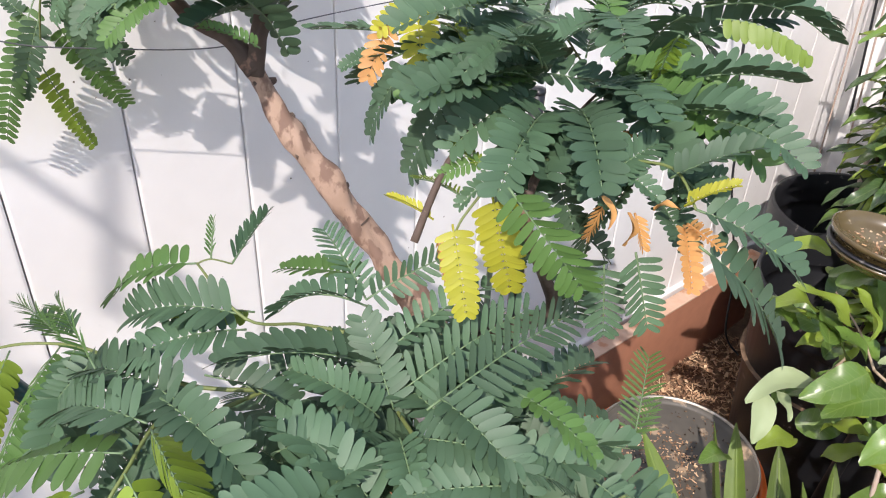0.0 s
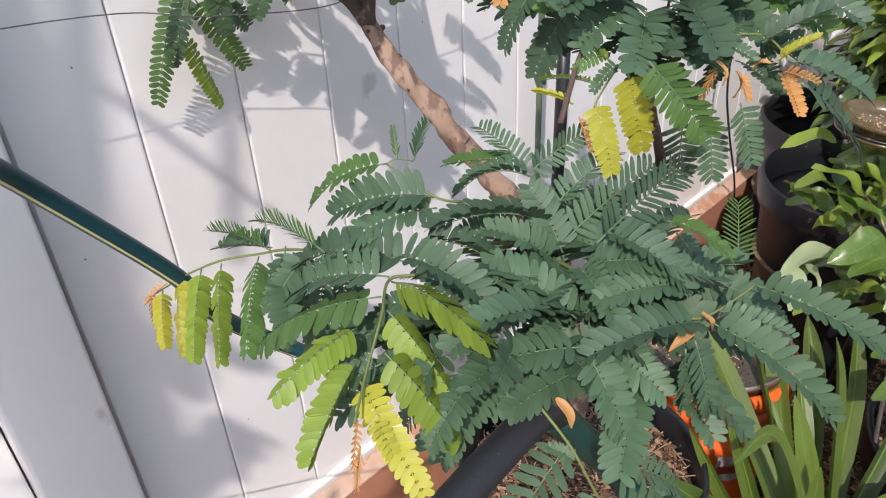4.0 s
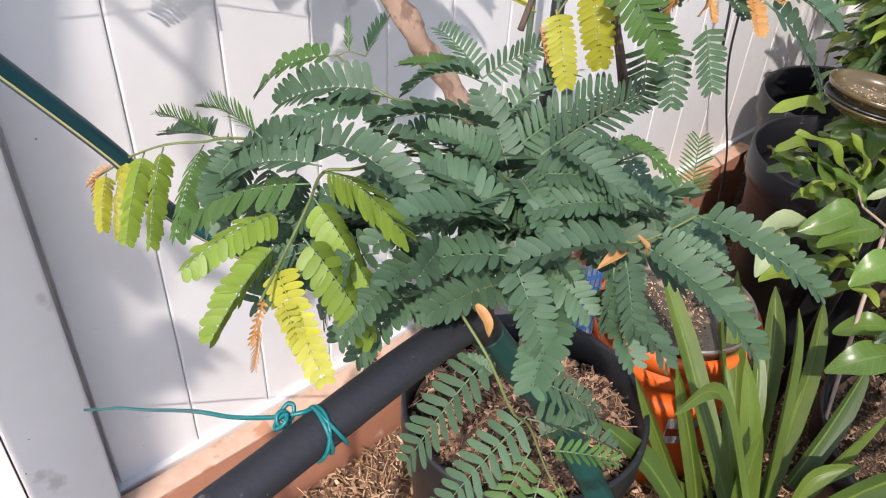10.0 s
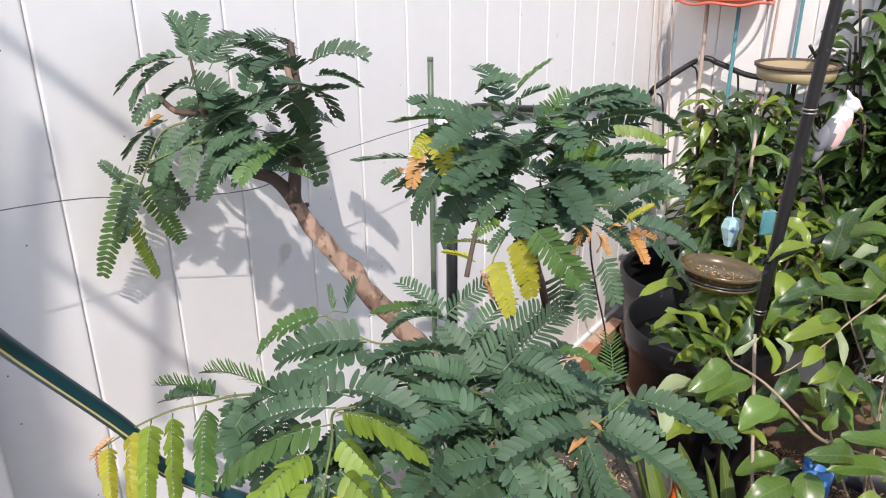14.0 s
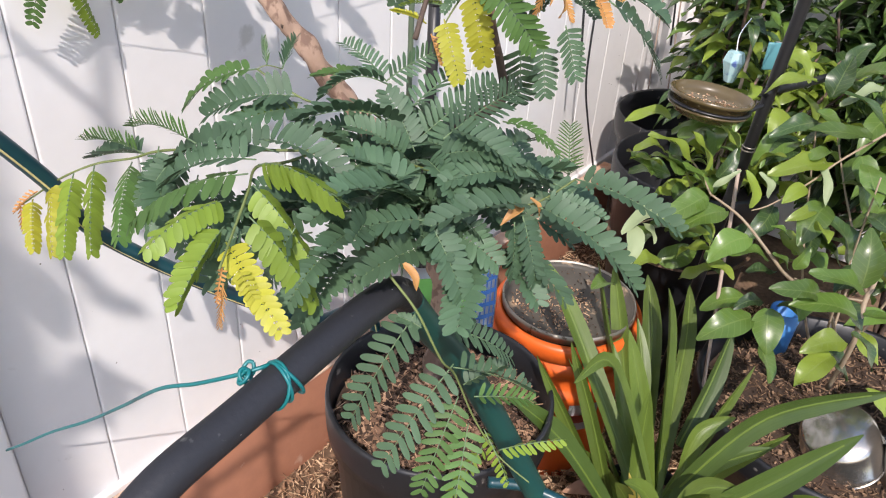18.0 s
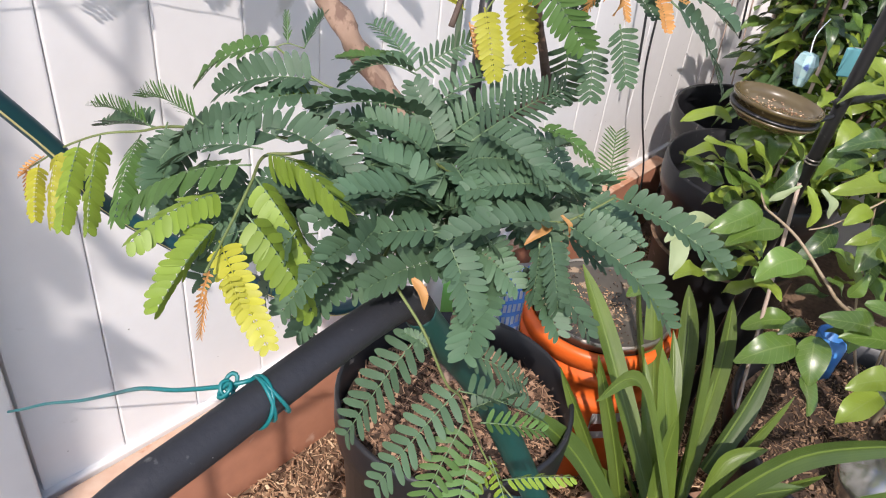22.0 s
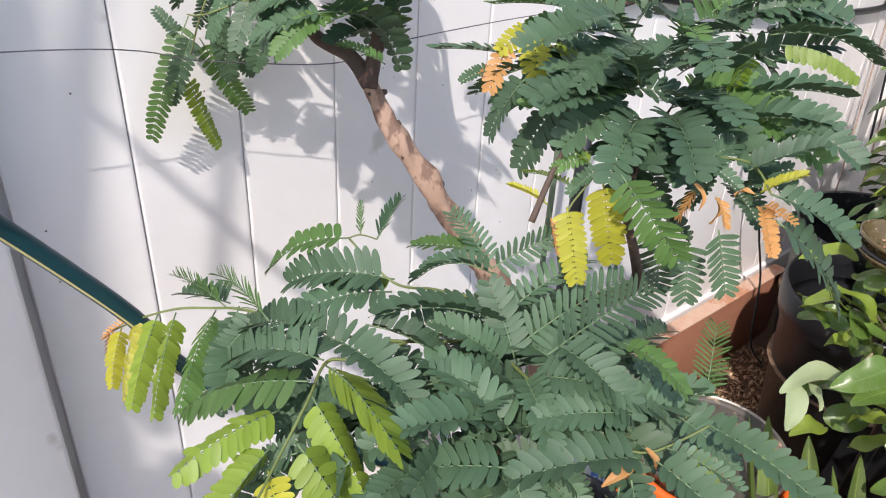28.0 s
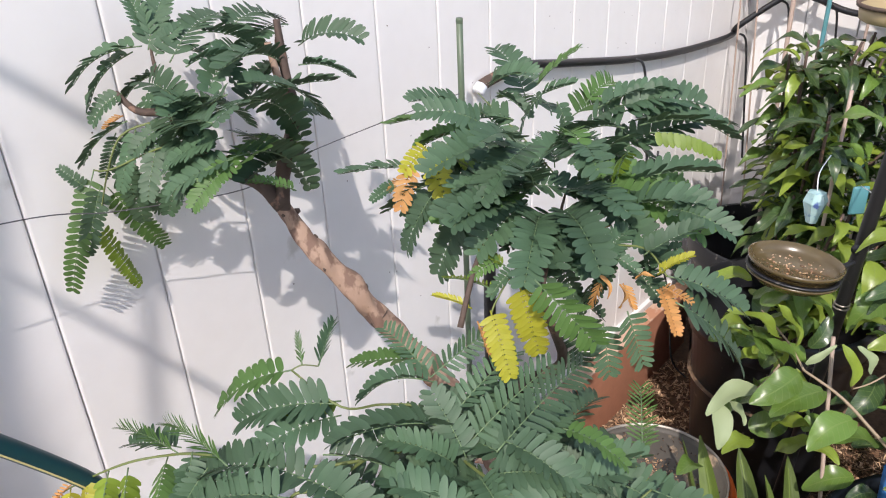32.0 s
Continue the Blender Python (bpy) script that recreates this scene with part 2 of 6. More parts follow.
def veined(m, pale, rib=0.07, sides=9.0, strength=0.5):
    """Adds a pale midrib and side veins, laid out along the leaf's own coordinates, and their relief."""
    n, l = m.node_tree.nodes, m.node_tree.links
    b = n["Principled BSDF"]
    uv = n.new("ShaderNodeUVMap")
    sep = n.new("ShaderNodeSeparateXYZ")
    l.new(uv.outputs[0], sep.inputs[0])

    def maths(op, a, c):
        k = n.new("ShaderNodeMath")
        k.operation = op
        for i, v in enumerate((a, c)):
            if isinstance(v, (int, float)):
                k.inputs[i].default_value = v
            else:
                l.new(v, k.inputs[i])
        return k.outputs[0]

    out = maths("ABSOLUTE", sep.outputs[0], 0.0)
    mid = maths("LESS_THAN", out, rib)
    if sides:
        saw = maths("FRACT", maths("SUBTRACT", maths("MULTIPLY", sep.outputs[1], sides), maths("MULTIPLY", out, 1.6)), 0.0)
        side = maths("MULTIPLY", maths("LESS_THAN", saw, 0.13), 0.55)
    else:
        saw = maths("FRACT", maths("MULTIPLY", sep.outputs[0], 5.0), 0.0)
        side = maths("MULTIPLY", maths("LESS_THAN", saw, 0.30), 0.35)
    vein = maths("MULTIPLY", maths("MAXIMUM", mid, side), strength)
    old = b.inputs["Base Color"].links[0].from_socket
    mix = n.new("ShaderNodeMix")
    mix.data_type = "RGBA"
    mix.inputs["B"].default_value = (*pale, 1)
    l.new(vein, mix.inputs["Factor"])
    l.new(old, mix.inputs["A"])
    l.new(mix.outputs["Result"], b.inputs["Base Color"])
    bp = n.new("ShaderNodeBump")
    bp.inputs["Strength"].default_value, bp.inputs["Distance"].default_value = 0.5, 0.002
    bp.invert = True
    l.new(vein, bp.inputs["Height"])
    l.new(bp.outputs[0], b.inputs["Normal"])


for leaf_kind in (GLOSSY, GLOSSY_DARK, GLOSSY_SUNLIT):
    veined(leaf_kind, (0.24, 0.31, 0.10), 0.05, 9.0, 0.32)
veined(STRAP_DARK, (0.11, 0.16, 0.032), 0.05, 0, 0.18)
veined(STRAP, (0.16, 0.22, 0.04), 0.05, 0, 0.20)
PAN_STEEL = material("bright_steel", (0.56, 0.54, 0.50), 0.24, 0.95, grain=0.7, scale=30, second=(0.40, 0.37, 0.33), bump=0.15, spots=((0.22, 0.18, 0.13), 0.34, 50))
WIRE = material("grey_wire", (0.12, 0.12, 0.13), 0.5, 0.4)


# ---- builders ----
def finish(name, bm, mat, smooth=True):
    me = bpy.data.meshes.new(name)
    bm.to_mesh(me)
    bm.free()
    me.materials.append(mat)
    if smooth:
        me.shade_smooth()
    return me


def thing(name, place, label, category, group="", kind=""):
    ob = new(name)
    ob.empty_display_size = 0.05
    ob.location = place
    return tagged(ob, label, category, group, kind)


def part(name, bm, mat, parent=None, label="", smooth=True):
    """Links a bmesh, given in world metres, as one mesh object under a thing or a part."""
    ob = new(name, finish(name, bm, mat, smooth))
    if parent:
        ob.parent = parent
        if parent.parent is None:
            ob.matrix_parent_inverse = Matrix.Translation(parent.location).inverted()
    return tagged(ob, label) if label else ob


def curve_points(points, n=8):
    """A smooth line through the points."""
    p = [Vector(q) for q in points]
    if len(p) == 2:
        return [p[0].lerp(p[1], i / n) for i in range(n + 1)]
    out = []
    for i in range(len(p) - 1):
        a, b, c, d = p[max(i - 1, 0)], p[i], p[i + 1], p[min(i + 2, len(p) - 1)]
        for k in range(n):
            t = k / n
            out.append(0.5 * (2 * b + (c - a) * t + (2 * a - 5 * b + 4 * c - d) * t * t + (3 * b - a - 3 * c + d) * t ** 3))
    return out + [p[-1]]


def tube(points, radius, sides=8, n=6, bm=None, knobbly=0.0, caps=True):
    """A round tube along a smooth line; radius is a number or a (start, end) pair."""
    bm = bm or bmesh.new()
    pts = curve_points(points, n)
    r0, r1 = radius if isinstance(radius, tuple) else (radius, radius)
    side, rings = None, []
    for i, p in enumerate(pts):
        d = (pts[min(i + 1, len(pts) - 1)] - pts[max(i - 1, 0)]).normalized()
        if side is None:
            side = d.orthogonal().normalized()
        side = (side - d * side.dot(d)).normalized()
        over = d.cross(side)
        r = r0 + (r1 - r0) * i / (len(pts) - 1)
        ring = []
        for k in range(sides):
            a = 2 * math.pi * k / sides
            rr = r * (1 + knobbly * noise.noise(Vector((p.x * 40 + math.cos(a), p.y * 40 + math.sin(a), p.z * 40))))
            ring.append(bm.verts.new(p + side * (rr * math.cos(a)) + over * (rr * math.sin(a))))
        rings.append(ring)
    for a, b in zip(rings, rings[1:]):
        for k in range(sides):
            bm.faces.new((a[k], a[(k + 1) % sides], b[(k + 1) % sides], b[k]))
    if caps:
        bm.faces.new(rings[0][::-1])
        bm.faces.new(rings[-1])
    return bm


def box(x0, x1, y0, y1, z0, z1, bevel=0.002, bm=None):
    own = bmesh.new()
    bmesh.ops.create_cube(own, size=1, matrix=Matrix.Translation(((x0 + x1) / 2, (y0 + y1) / 2, (z0 + z1) / 2)) @ Matrix.Diagonal((x1 - x0, y1 - y0, z1 - z0, 1)))
    if bevel:
        bmesh.ops.bevel(own, geom=own.edges[:], offset=bevel, segments=2, affect="EDGES", profile=0.6)
    return own


def lathe(centre, profile, sides=40, lean=None):
    """Turns (radius, height) pairs round an upright axis; a radius of 0 closes the end."""
    bm = bmesh.new()
    turn = lean or Matrix()
    c = Vector(centre)
    rings = []
    for r, h in profile:
        if r == 0:
            rings.append([bm.verts.new(c + (turn @ Vector((0, 0, h))))])
        else:
            rings.append([bm.verts.new(c + (turn @ Vector((r * math.cos(2 * math.pi * k / sides), r * math.sin(2 * math.pi * k / sides), h)))) for k in range(sides)])
    for a, b in zip(rings, rings[1:]):
        for k in range(sides):
            q = (k + 1) % sides
            if len(a) == 1 and len(b) > 1:
                bm.faces.new((a[0], b[q], b[k]))
            elif len(b) == 1 and len(a) > 1:
                bm.faces.new((a[k], a[q], b[0]))
            elif len(a) > 1:
                bm.faces.new((a[k], a[q], b[q], b[k]))
    bmesh.ops.recalc_face_normals(bm, faces=bm.faces[:])
    return bm


rng = random.Random(7)


def blade(bm, base, along, across, normal, length, width, fold=0.15, droop=0.1, tipped=0.0):
    """One oblong leaflet: a midrib and two halves, gently folded and drooping. tipped: 0 round, 1 pointed."""
    rows = ((0.0, 0.46), (0.09, 0.84), (0.36, 1.0), (0.68, 0.97 - 0.35 * tipped), (0.89, 0.72 - 0.42 * tipped), (1.0, 0.22 - 0.14 * tipped))
    last = None
    for s, w in rows:
        mid = base + along * (length * s) - normal * (droop * length * s * s)
        lift = normal * (fold * width * w * 0.5)
        row = (bm.verts.new(mid + across * (width * w * 0.5) + lift), bm.verts.new(mid), bm.verts.new(mid - across * (width * w * 0.5) + lift))
        if last:
            bm.faces.new((last[0], last[1], row[1], row[0]))
            bm.faces.new((last[1], last[2], row[2], row[1]))
        last = row


def pinnate(tree, base, tip, arch=0.15, mat=None, leaflet=0.28, up=(-0.15, -0.2, 0.95), closed=0.0, pairs=0, lean=0.0, droop=None, slim=1.0):
    """A feather leaf from base to tip: a stalk and two rows of leaflets. arch: rise of the middle; closed: 0 spread, 1 folded up."""
    base, tip, up = Vector(base), Vector(tip), Vector(up)
    way = tip - base
    long = way.length
    side = way.cross(up)
    side = side.normalized() if side.length > 1e-4 else Vector((1, 0, 0))
    up = side.cross(way).normalized()
    if lean:
        up = (up * math.cos(lean) + side * math.sin(lean)).normalized()
        side = way.cross(up).normalized()
    middle = base + way * 0.5 + up * (arch * long)

    def at(t):
        return base * (1 - t) ** 2 + middle * (2 * t * (1 - t)) + tip * (t * t)

    hanging = way.z < -0.72 * long
    rise = -droop if droop is not None else rng.uniform(-0.95, -0.5) if mat == LEAF_LIGHT else rng.uniform(0.1, 0.35) if mat == LEAF_YELLOW else rng.uniform(0.15, 0.80)
    if not lean:
        turn = rng.gauss(0, 0.36 if rise < 0 else 0.12 if mat == LEAF_YELLOW else 0.28)
        up = (up * math.cos(turn) + side * math.sin(turn)).normalized()
        side = way.cross(up).normalized()
    count = pairs or (9 if long < 0.045 else rng.choice((12, 13)) if long < 0.09 else rng.choice((14, 15, 16)))
    size = leaflet * long * (0.78 if mat in (LEAF_LIGHT, LEAF_YELLOW) else 0.88 if mat == LEAF_MID else 1.0)
    size = min(max(size, 0.007), 0.0225)
    bm = bmesh.new()
    for i in range(count):
        t = 0.10 + 0.89 * i / (count - 1)
        p, q = at(t), at(min(t + 0.02, 1.02))
        d = (q - p).normalized()
        n = side.cross(d).normalized()
        if n.dot(up) < 0:
            n = -n
        grown = 0.74 + 0.26 * math.sin(math.pi * min(1, 0.2 + 0.8 * t)) ** 0.6
        if t > 0.85:
            grown *= 1 - 1.6 * (t - 0.85)
        for s in (-1, 1):
            forward = math.radians((76 - 26 * t) * (1 - 0.42 * max(closed, 0)) + rng.uniform(-5, 5))
            raise_ = closed * 1.15 + rng.uniform(-0.10, 0.10) + rise * (1 - closed) * (0.45 if hanging else 1.0)
            out = side * s * math.cos(raise_) + n * math.sin(raise_)
            along = (out * math.sin(forward) + d * math.cos(forward)).normalized()
            nn = (n * math.cos(raise_) - side * s * math.sin(raise_)).normalized()
            nn = (nn + d * rng.uniform(-0.16, 0.12)).normalized()
            across = along.cross(nn).normalized()
            blade(bm, p + side * (s * 0.0003) + n * 0.0004, along, across, nn, size * grown * rng.uniform(0.95, 1.05), min(size * 0.43, (1.7 if closed > 0.2 else 1.34 if mat == LEAF_LIGHT else 1.20) * 0.89 * long / count) * slim * (0.8 + 0.2 * grown) * (1 - 0.45 * closed), 0.12, rng.uniform(0.04, 0.22))
    leaf = part("leaf", bm, mat or LEAF, tree)
    stalk = tube([at(0), at(0.25), at(0.5), at(0.75), at(1)], (0.0008, 0.0004), 5, 3)
    part("leaf_stalk", stalk, RACHIS if mat in (None, LEAF, LEAF_MID, LEAF_LIGHT) else (mat or RACHIS), leaf)
    return leaf


# ---- setting ----
ground = bmesh.new()
NX = 60
gv = {}
for i in range(NX + 1):
    for j in range(NX + 1):
        u, v = (i / NX) * 2 - 1, (j / NX) * 2 - 1
        x, y = 0.4 + 3.5 * u * abs(u) ** 0.6 + 60 * u ** 11, -0.5 + 3.5 * v * abs(v) ** 0.6 + 60 * v ** 11
        gv[i, j] = ground.verts.new((x, y, 0.008 + 0.012 * noise.noise(Vector((x * 6, y * 6, 0))) + 0.005 * noise.noise(Vector((x * 25, y * 25, 3)))))
for i in range(NX):
    for j in range(NX):
        ground.faces.new((gv[i, j], gv[i + 1, j], gv[i + 1, j + 1], gv[i, j + 1]))
tagged(part("ground", ground, MULCH_GROUND), "ground covered with dry brown wood-chip mulch", "ground", kind="structure")

FENCE_TOP = 1.85
BOARD = 0.1362
fence = thing("wall_north", (0.5, 0, 0), "white vinyl privacy fence of upright tongue-and-groove boards", "fence", kind="structure")
part("bottom_rail", box(-0.388, 1.76, -0.012, 0.05, 0.16, 0.218, 0.004), VINYL, fence)
part("top_rail", box(-0.388, 1.76, -0.02, 0.05, FENCE_TOP - 0.02, FENCE_TOP + 0.1, 0.004), VINYL, fence)


def board_mesh(w, h):
    return finish("board", box(0.0006, w - 0.0006, 0.0, 0.022, 0, h, 0.0035), VINYL, False)


board = board_mesh(BOARD, FENCE_TOP - 0.2)
for i in range(-1, 15):
    ob = new("board", board)
    ob.parent = fence
    ob.matrix_parent_inverse = Matrix.Translation((-0.5, 0, 0))
    ob.location = (-0.238 + BOARD * i, 0, 0.212)
for i in range(8):
    ob = new("board", board)
    ob.parent = fence
    ob.matrix_parent_inverse = Matrix.Translation((-0.5, 0, 0))
    ob.location = (-0.497 - BOARD * (i + 1), 0, 0.212)
part("bottom_rail", box(-1.6, -0.497, -0.012, 0.05, 0.16, 0.218, 0.004), VINYL, fence)
part("post", box(-0.495, -0.390, -0.058, 0.05, 0, FENCE_TOP + 0.12, 0.006), VINYL, fence)
part("backing", box(-1.6, 1.80, 0.024, 0.045, 0.0, FENCE_TOP, 0), VINYL, fence)
east = thing("wall_east", (1.79, -1, 0), "white vinyl fence boards returning from the corner", "fence", kind="structure")
for i in range(18):
    ob = new("board", board)
    ob.parent = east
    ob.matrix_parent_inverse = Matrix.Translation((-1.79, 1, 0))
    ob.matrix_basis = pose(1.77, -0.03 - BOARD * i, 0.212, 0, 0, -90)
part("bottom_rail", box(1.755, 1.80, -2.6, -0.02, 0.02, 0.218, 0.004), VINYL, east)
part("backing", box(1.795, 1.81, -2.6, 0.0, 0.0, FENCE_TOP, 0), VINYL, east)
kerb = thing("edging", (0.5, -0.04, 0), "terracotta-painted edging board along the fence foot", "edging", kind="structure")
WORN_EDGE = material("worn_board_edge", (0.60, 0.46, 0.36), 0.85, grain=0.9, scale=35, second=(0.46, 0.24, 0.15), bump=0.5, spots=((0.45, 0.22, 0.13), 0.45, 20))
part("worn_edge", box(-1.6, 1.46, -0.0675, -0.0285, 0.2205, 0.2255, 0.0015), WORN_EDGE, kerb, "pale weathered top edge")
part("edging_board", box(-1.6, 1.46, -0.066, -0.030, -0.02, 0.222, 0.004), TERRACOTTA, kerb)


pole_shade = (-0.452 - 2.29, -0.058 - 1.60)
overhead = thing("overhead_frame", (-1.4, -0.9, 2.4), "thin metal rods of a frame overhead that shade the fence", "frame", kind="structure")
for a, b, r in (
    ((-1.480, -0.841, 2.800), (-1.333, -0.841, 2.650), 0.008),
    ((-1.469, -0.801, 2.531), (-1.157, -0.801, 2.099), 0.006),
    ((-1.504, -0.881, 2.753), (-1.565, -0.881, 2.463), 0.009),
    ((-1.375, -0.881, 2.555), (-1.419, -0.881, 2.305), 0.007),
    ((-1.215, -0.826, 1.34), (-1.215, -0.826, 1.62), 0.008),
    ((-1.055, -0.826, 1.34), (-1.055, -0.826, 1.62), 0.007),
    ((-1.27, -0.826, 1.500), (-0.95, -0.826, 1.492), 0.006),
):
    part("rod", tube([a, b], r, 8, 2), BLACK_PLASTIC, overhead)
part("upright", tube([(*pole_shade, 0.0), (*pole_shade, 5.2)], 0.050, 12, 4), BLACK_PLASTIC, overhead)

# ---- more builders ----
broad_leaved = None
KS = (-1, -0.55, 0, 0.55, 1)
KW = (-1, -0.5, 0, 0.5, 1)


def ovate(plant, base, tip, wide=0.45, mat=None, curl=0.12, tilt=0.0):
    """A broad glossy leaf with a raised midrib line, wavy edge and drooping tip."""
    base, tip = Vector(base), Vector(tip)
    way = tip - base
    long = way.length
    d = way.normalized()
    up = Vector((0.0 + rng.uniform(-0.35, 0.35), -0.25 + rng.uniform(-0.35, 0.35), 1))
    side = d.cross(up).normalized()
    n = side.cross(d).normalized()
    bm = bmesh.new()
    uv = bm.loops.layers.uv.new("leaf")
    last = None
    wave, phase, bow = rng.uniform(0.03, 0.075), rng.uniform(0, 6), rng.uniform(-0.10, 0.10) * long
    for i in range(10):
        t = i / 9
        w = long * wide * 0.5 * (math.sin(math.pi * min(1, t ** 0.88 * 0.93 + 0.05)) ** 0.75) * (1 - 0.25 * t) * (1.24 if plant is broad_leaved and mat != PALE_UNDER else 1.05)
        c = base + way * t + n * (long * curl * (math.sin(math.pi * t) - 0.5 * t * t)) + side * (bow * math.sin(math.pi * t))
        row = []
        for k in KS:
            lift = abs(k) * 0.22 * w + wave * long * abs(k) * math.sin(phase + 9 * t + k)
            row.append(bm.verts.new(c + side * (w * k) + n * (lift - (0.0012 if k == 0 else 0))))
        if last:
            for a in range(4):
                f = bm.faces.new((last[a], last[a + 1], row[a + 1], row[a]))
                for loop, (u, v) in zip(f.loops, ((a, i - 1), (a + 1, i - 1), (a + 1, i), (a, i))):
                    loop[uv].uv = (KS[u], v / 9)
        last = row
    return part("leaf" if plant.get("category") != "leaf" else "blade", bm, mat or GLOSSY, plant)


def strap(plant, base, mid, tip, wide, mat=None):
    """A long arching strap leaf, channelled along its middle."""
    mid = Vector(mid) + Vector((rng.gauss(0, 0.005), rng.gauss(0, 0.005), rng.gauss(0, 0.004)))
    pts = curve_points([base, mid, tip], 8)
    bm = bmesh.new()
    uv = bm.loops.layers.uv.new("leaf")
    last = None
    toward = Vector((-0.45 + rng.gauss(0, 0.4), -0.6 + rng.gauss(0, 0.4), 0.55 + rng.gauss(0, 0.25))).normalized()
    for i, p in enumerate(pts):
        t = i / (len(pts) - 1)
        d = (pts[min(i + 1, len(pts) - 1)] - pts[max(i - 1, 0)]).normalized()
        side = d.cross(toward).normalized()
        n = side.cross(d).normalized()
        w = wide * 0.76 * (0.75 + 0.25 * math.sin(math.pi * t)) * (1 if t < 0.5 else max(0.06, (1 - ((t - 0.5) / 0.5) ** 2.4)))
        row = [bm.verts.new(p + side * (w * k) + n * (abs(k) * w * 0.5)) for k in KW]
        if last:
            for a in range(4):
                f = bm.faces.new((last[a], last[a + 1], row[a + 1], row[a]))
                for loop, (u, v) in zip(f.loops, ((a, i - 1), (a + 1, i - 1), (a + 1, i), (a, i))):
                    loop[uv].uv = (KW[u], v / 16)
        last = row
    leaf = part("leaf", bm, mat or STRAP, plant)
    rib, last = bmesh.new(), None
    for i, p in enumerate(pts[:-2]):
        d = (pts[i + 1] - pts[max(i - 1, 0)]).normalized()
        side = d.cross(toward).normalized()
        n = side.cross(d).normalized()
        w = wide * 0.085 * (1 - 0.6 * i / len(pts))
        row = [rib.verts.new(p + side * (w * k) + n * (0.0009 if k else 0.0016)) for k in (-1, 0, 1)]
        if last:
            for a in range(2):
                rib.faces.new((last[a], last[a + 1], row[a + 1], row[a]))
        last = row
    part("midrib", rib, STRAP_RIB, leaf)
    return leaf


def chips(count, place_at, long=(0.008, 0.028), seed=1):
    """Many loose wood chips: thin wedges lying at all angles."""
    r = random.Random(seed)
    verts, faces = [], []
    for _ in range(count):
        p = Vector(place_at(r))
        kind = r.random()
        l, w, h = r.uniform(*long), r.uniform(0.0012, 0.005), r.uniform(0.0008, 0.0022)
        if kind < 0.22:
            l, w = l * 0.8, min(l * 0.6, r.uniform(0.003, 0.010))
        elif kind < 0.40:
            l, w, h = l * 2.0, r.uniform(0.0006, 0.0018), 0.0010
        elif kind < 0.7:
            l, w = l * 0.45, w * 0.8
        m = Matrix.Translation(p) @ Euler((r.gauss(0, 0.45), r.gauss(0, 0.45), r.uniform(0, 6.28))).to_matrix().to_4x4()
        k = len(verts)
        taper, skew = r.uniform(0.1, 1), r.uniform(-0.5, 0.5) * w
        for x, y, z in ((-l, -w, -h), (l, -w * taper + skew, -h), (l, w * taper + skew, -h), (-l, w, -h), (-l * 0.9, -w, h), (l, -w * taper + skew, h), (l * 0.85, w * taper + skew, h), (-l, w, h)):
            verts.append(m @ Vector((x / 2, y / 2, z / 2)))
        for f in ((0, 3, 2, 1), (4, 5, 6, 7), (0, 1, 5, 4), (1, 2, 6, 5), (2, 3, 7, 6), (3, 0, 4, 7)):
            faces.append([k + q for q in f])
    me = bpy.data.meshes.new("wood_chips")
    me.from_pydata(verts, [], faces)
    return me


def chip_material(name="mixed_wood_chip", low=(0.075, 0.038, 0.022), mid=(0.34, 0.195, 0.11), high=(0.66, 0.47, 0.29)):
    """Chips from pale straw to dark brown, each its own shade."""
    m = material(name, (0.5, 0.34, 0.2), 0.85, bump=0.4, scale=150)
    n, l = m.node_tree.nodes, m.node_tree.links
    geo = n.new("ShaderNodeNewGeometry")
    ramp = n.new("ShaderNodeValToRGB")
    ramp.color_ramp.elements[0].color, ramp.color_ramp.elements[1].color = (*low, 1), (*high, 1)
    e = ramp.color_ramp.elements.new(0.5)
    e.color = (*mid, 1)
    l.new(geo.outputs["Random Per Island"], ramp.inputs[0])
    l.new(ramp.outputs[0], n["Principled BSDF"].inputs["Base Color"])
    return m


CHIPS = chip_material()
POT_BITS = chip_material("bark_bit", (0.045, 0.025, 0.016), (0.20, 0.112, 0.068), (0.46, 0.29, 0.18))
TUB_BITS = chip_material("dry_soil_crumb", (0.035, 0.020, 0.013), (0.13, 0.075, 0.043), (0.30, 0.19, 0.115))
SOIL_BITS = chip_material("soil_crumb", (0.022, 0.013, 0.009), (0.070, 0.041, 0.026), (0.22, 0.14, 0.085))


def scatter(name, me, parent, label, category, mat=None):
    me.materials.append(mat or CHIPS)
    ob = new(name, me)
    if parent:
        ob.parent = parent
        ob.matrix_parent_inverse = Matrix.Translation(parent.location).inverted()
        return tagged(ob, kind="stuff")
    return tagged(ob, label, category, kind="stuff")


def disc(cx, cy, z, radius, rise=0.008):
    def place_at(r):
        a, q = r.uniform(0, 6.283), radius * math.sqrt(r.random())
        return cx + q * math.cos(a), cy + q * math.sin(a), z + r.uniform(0, rise)
    return place_at


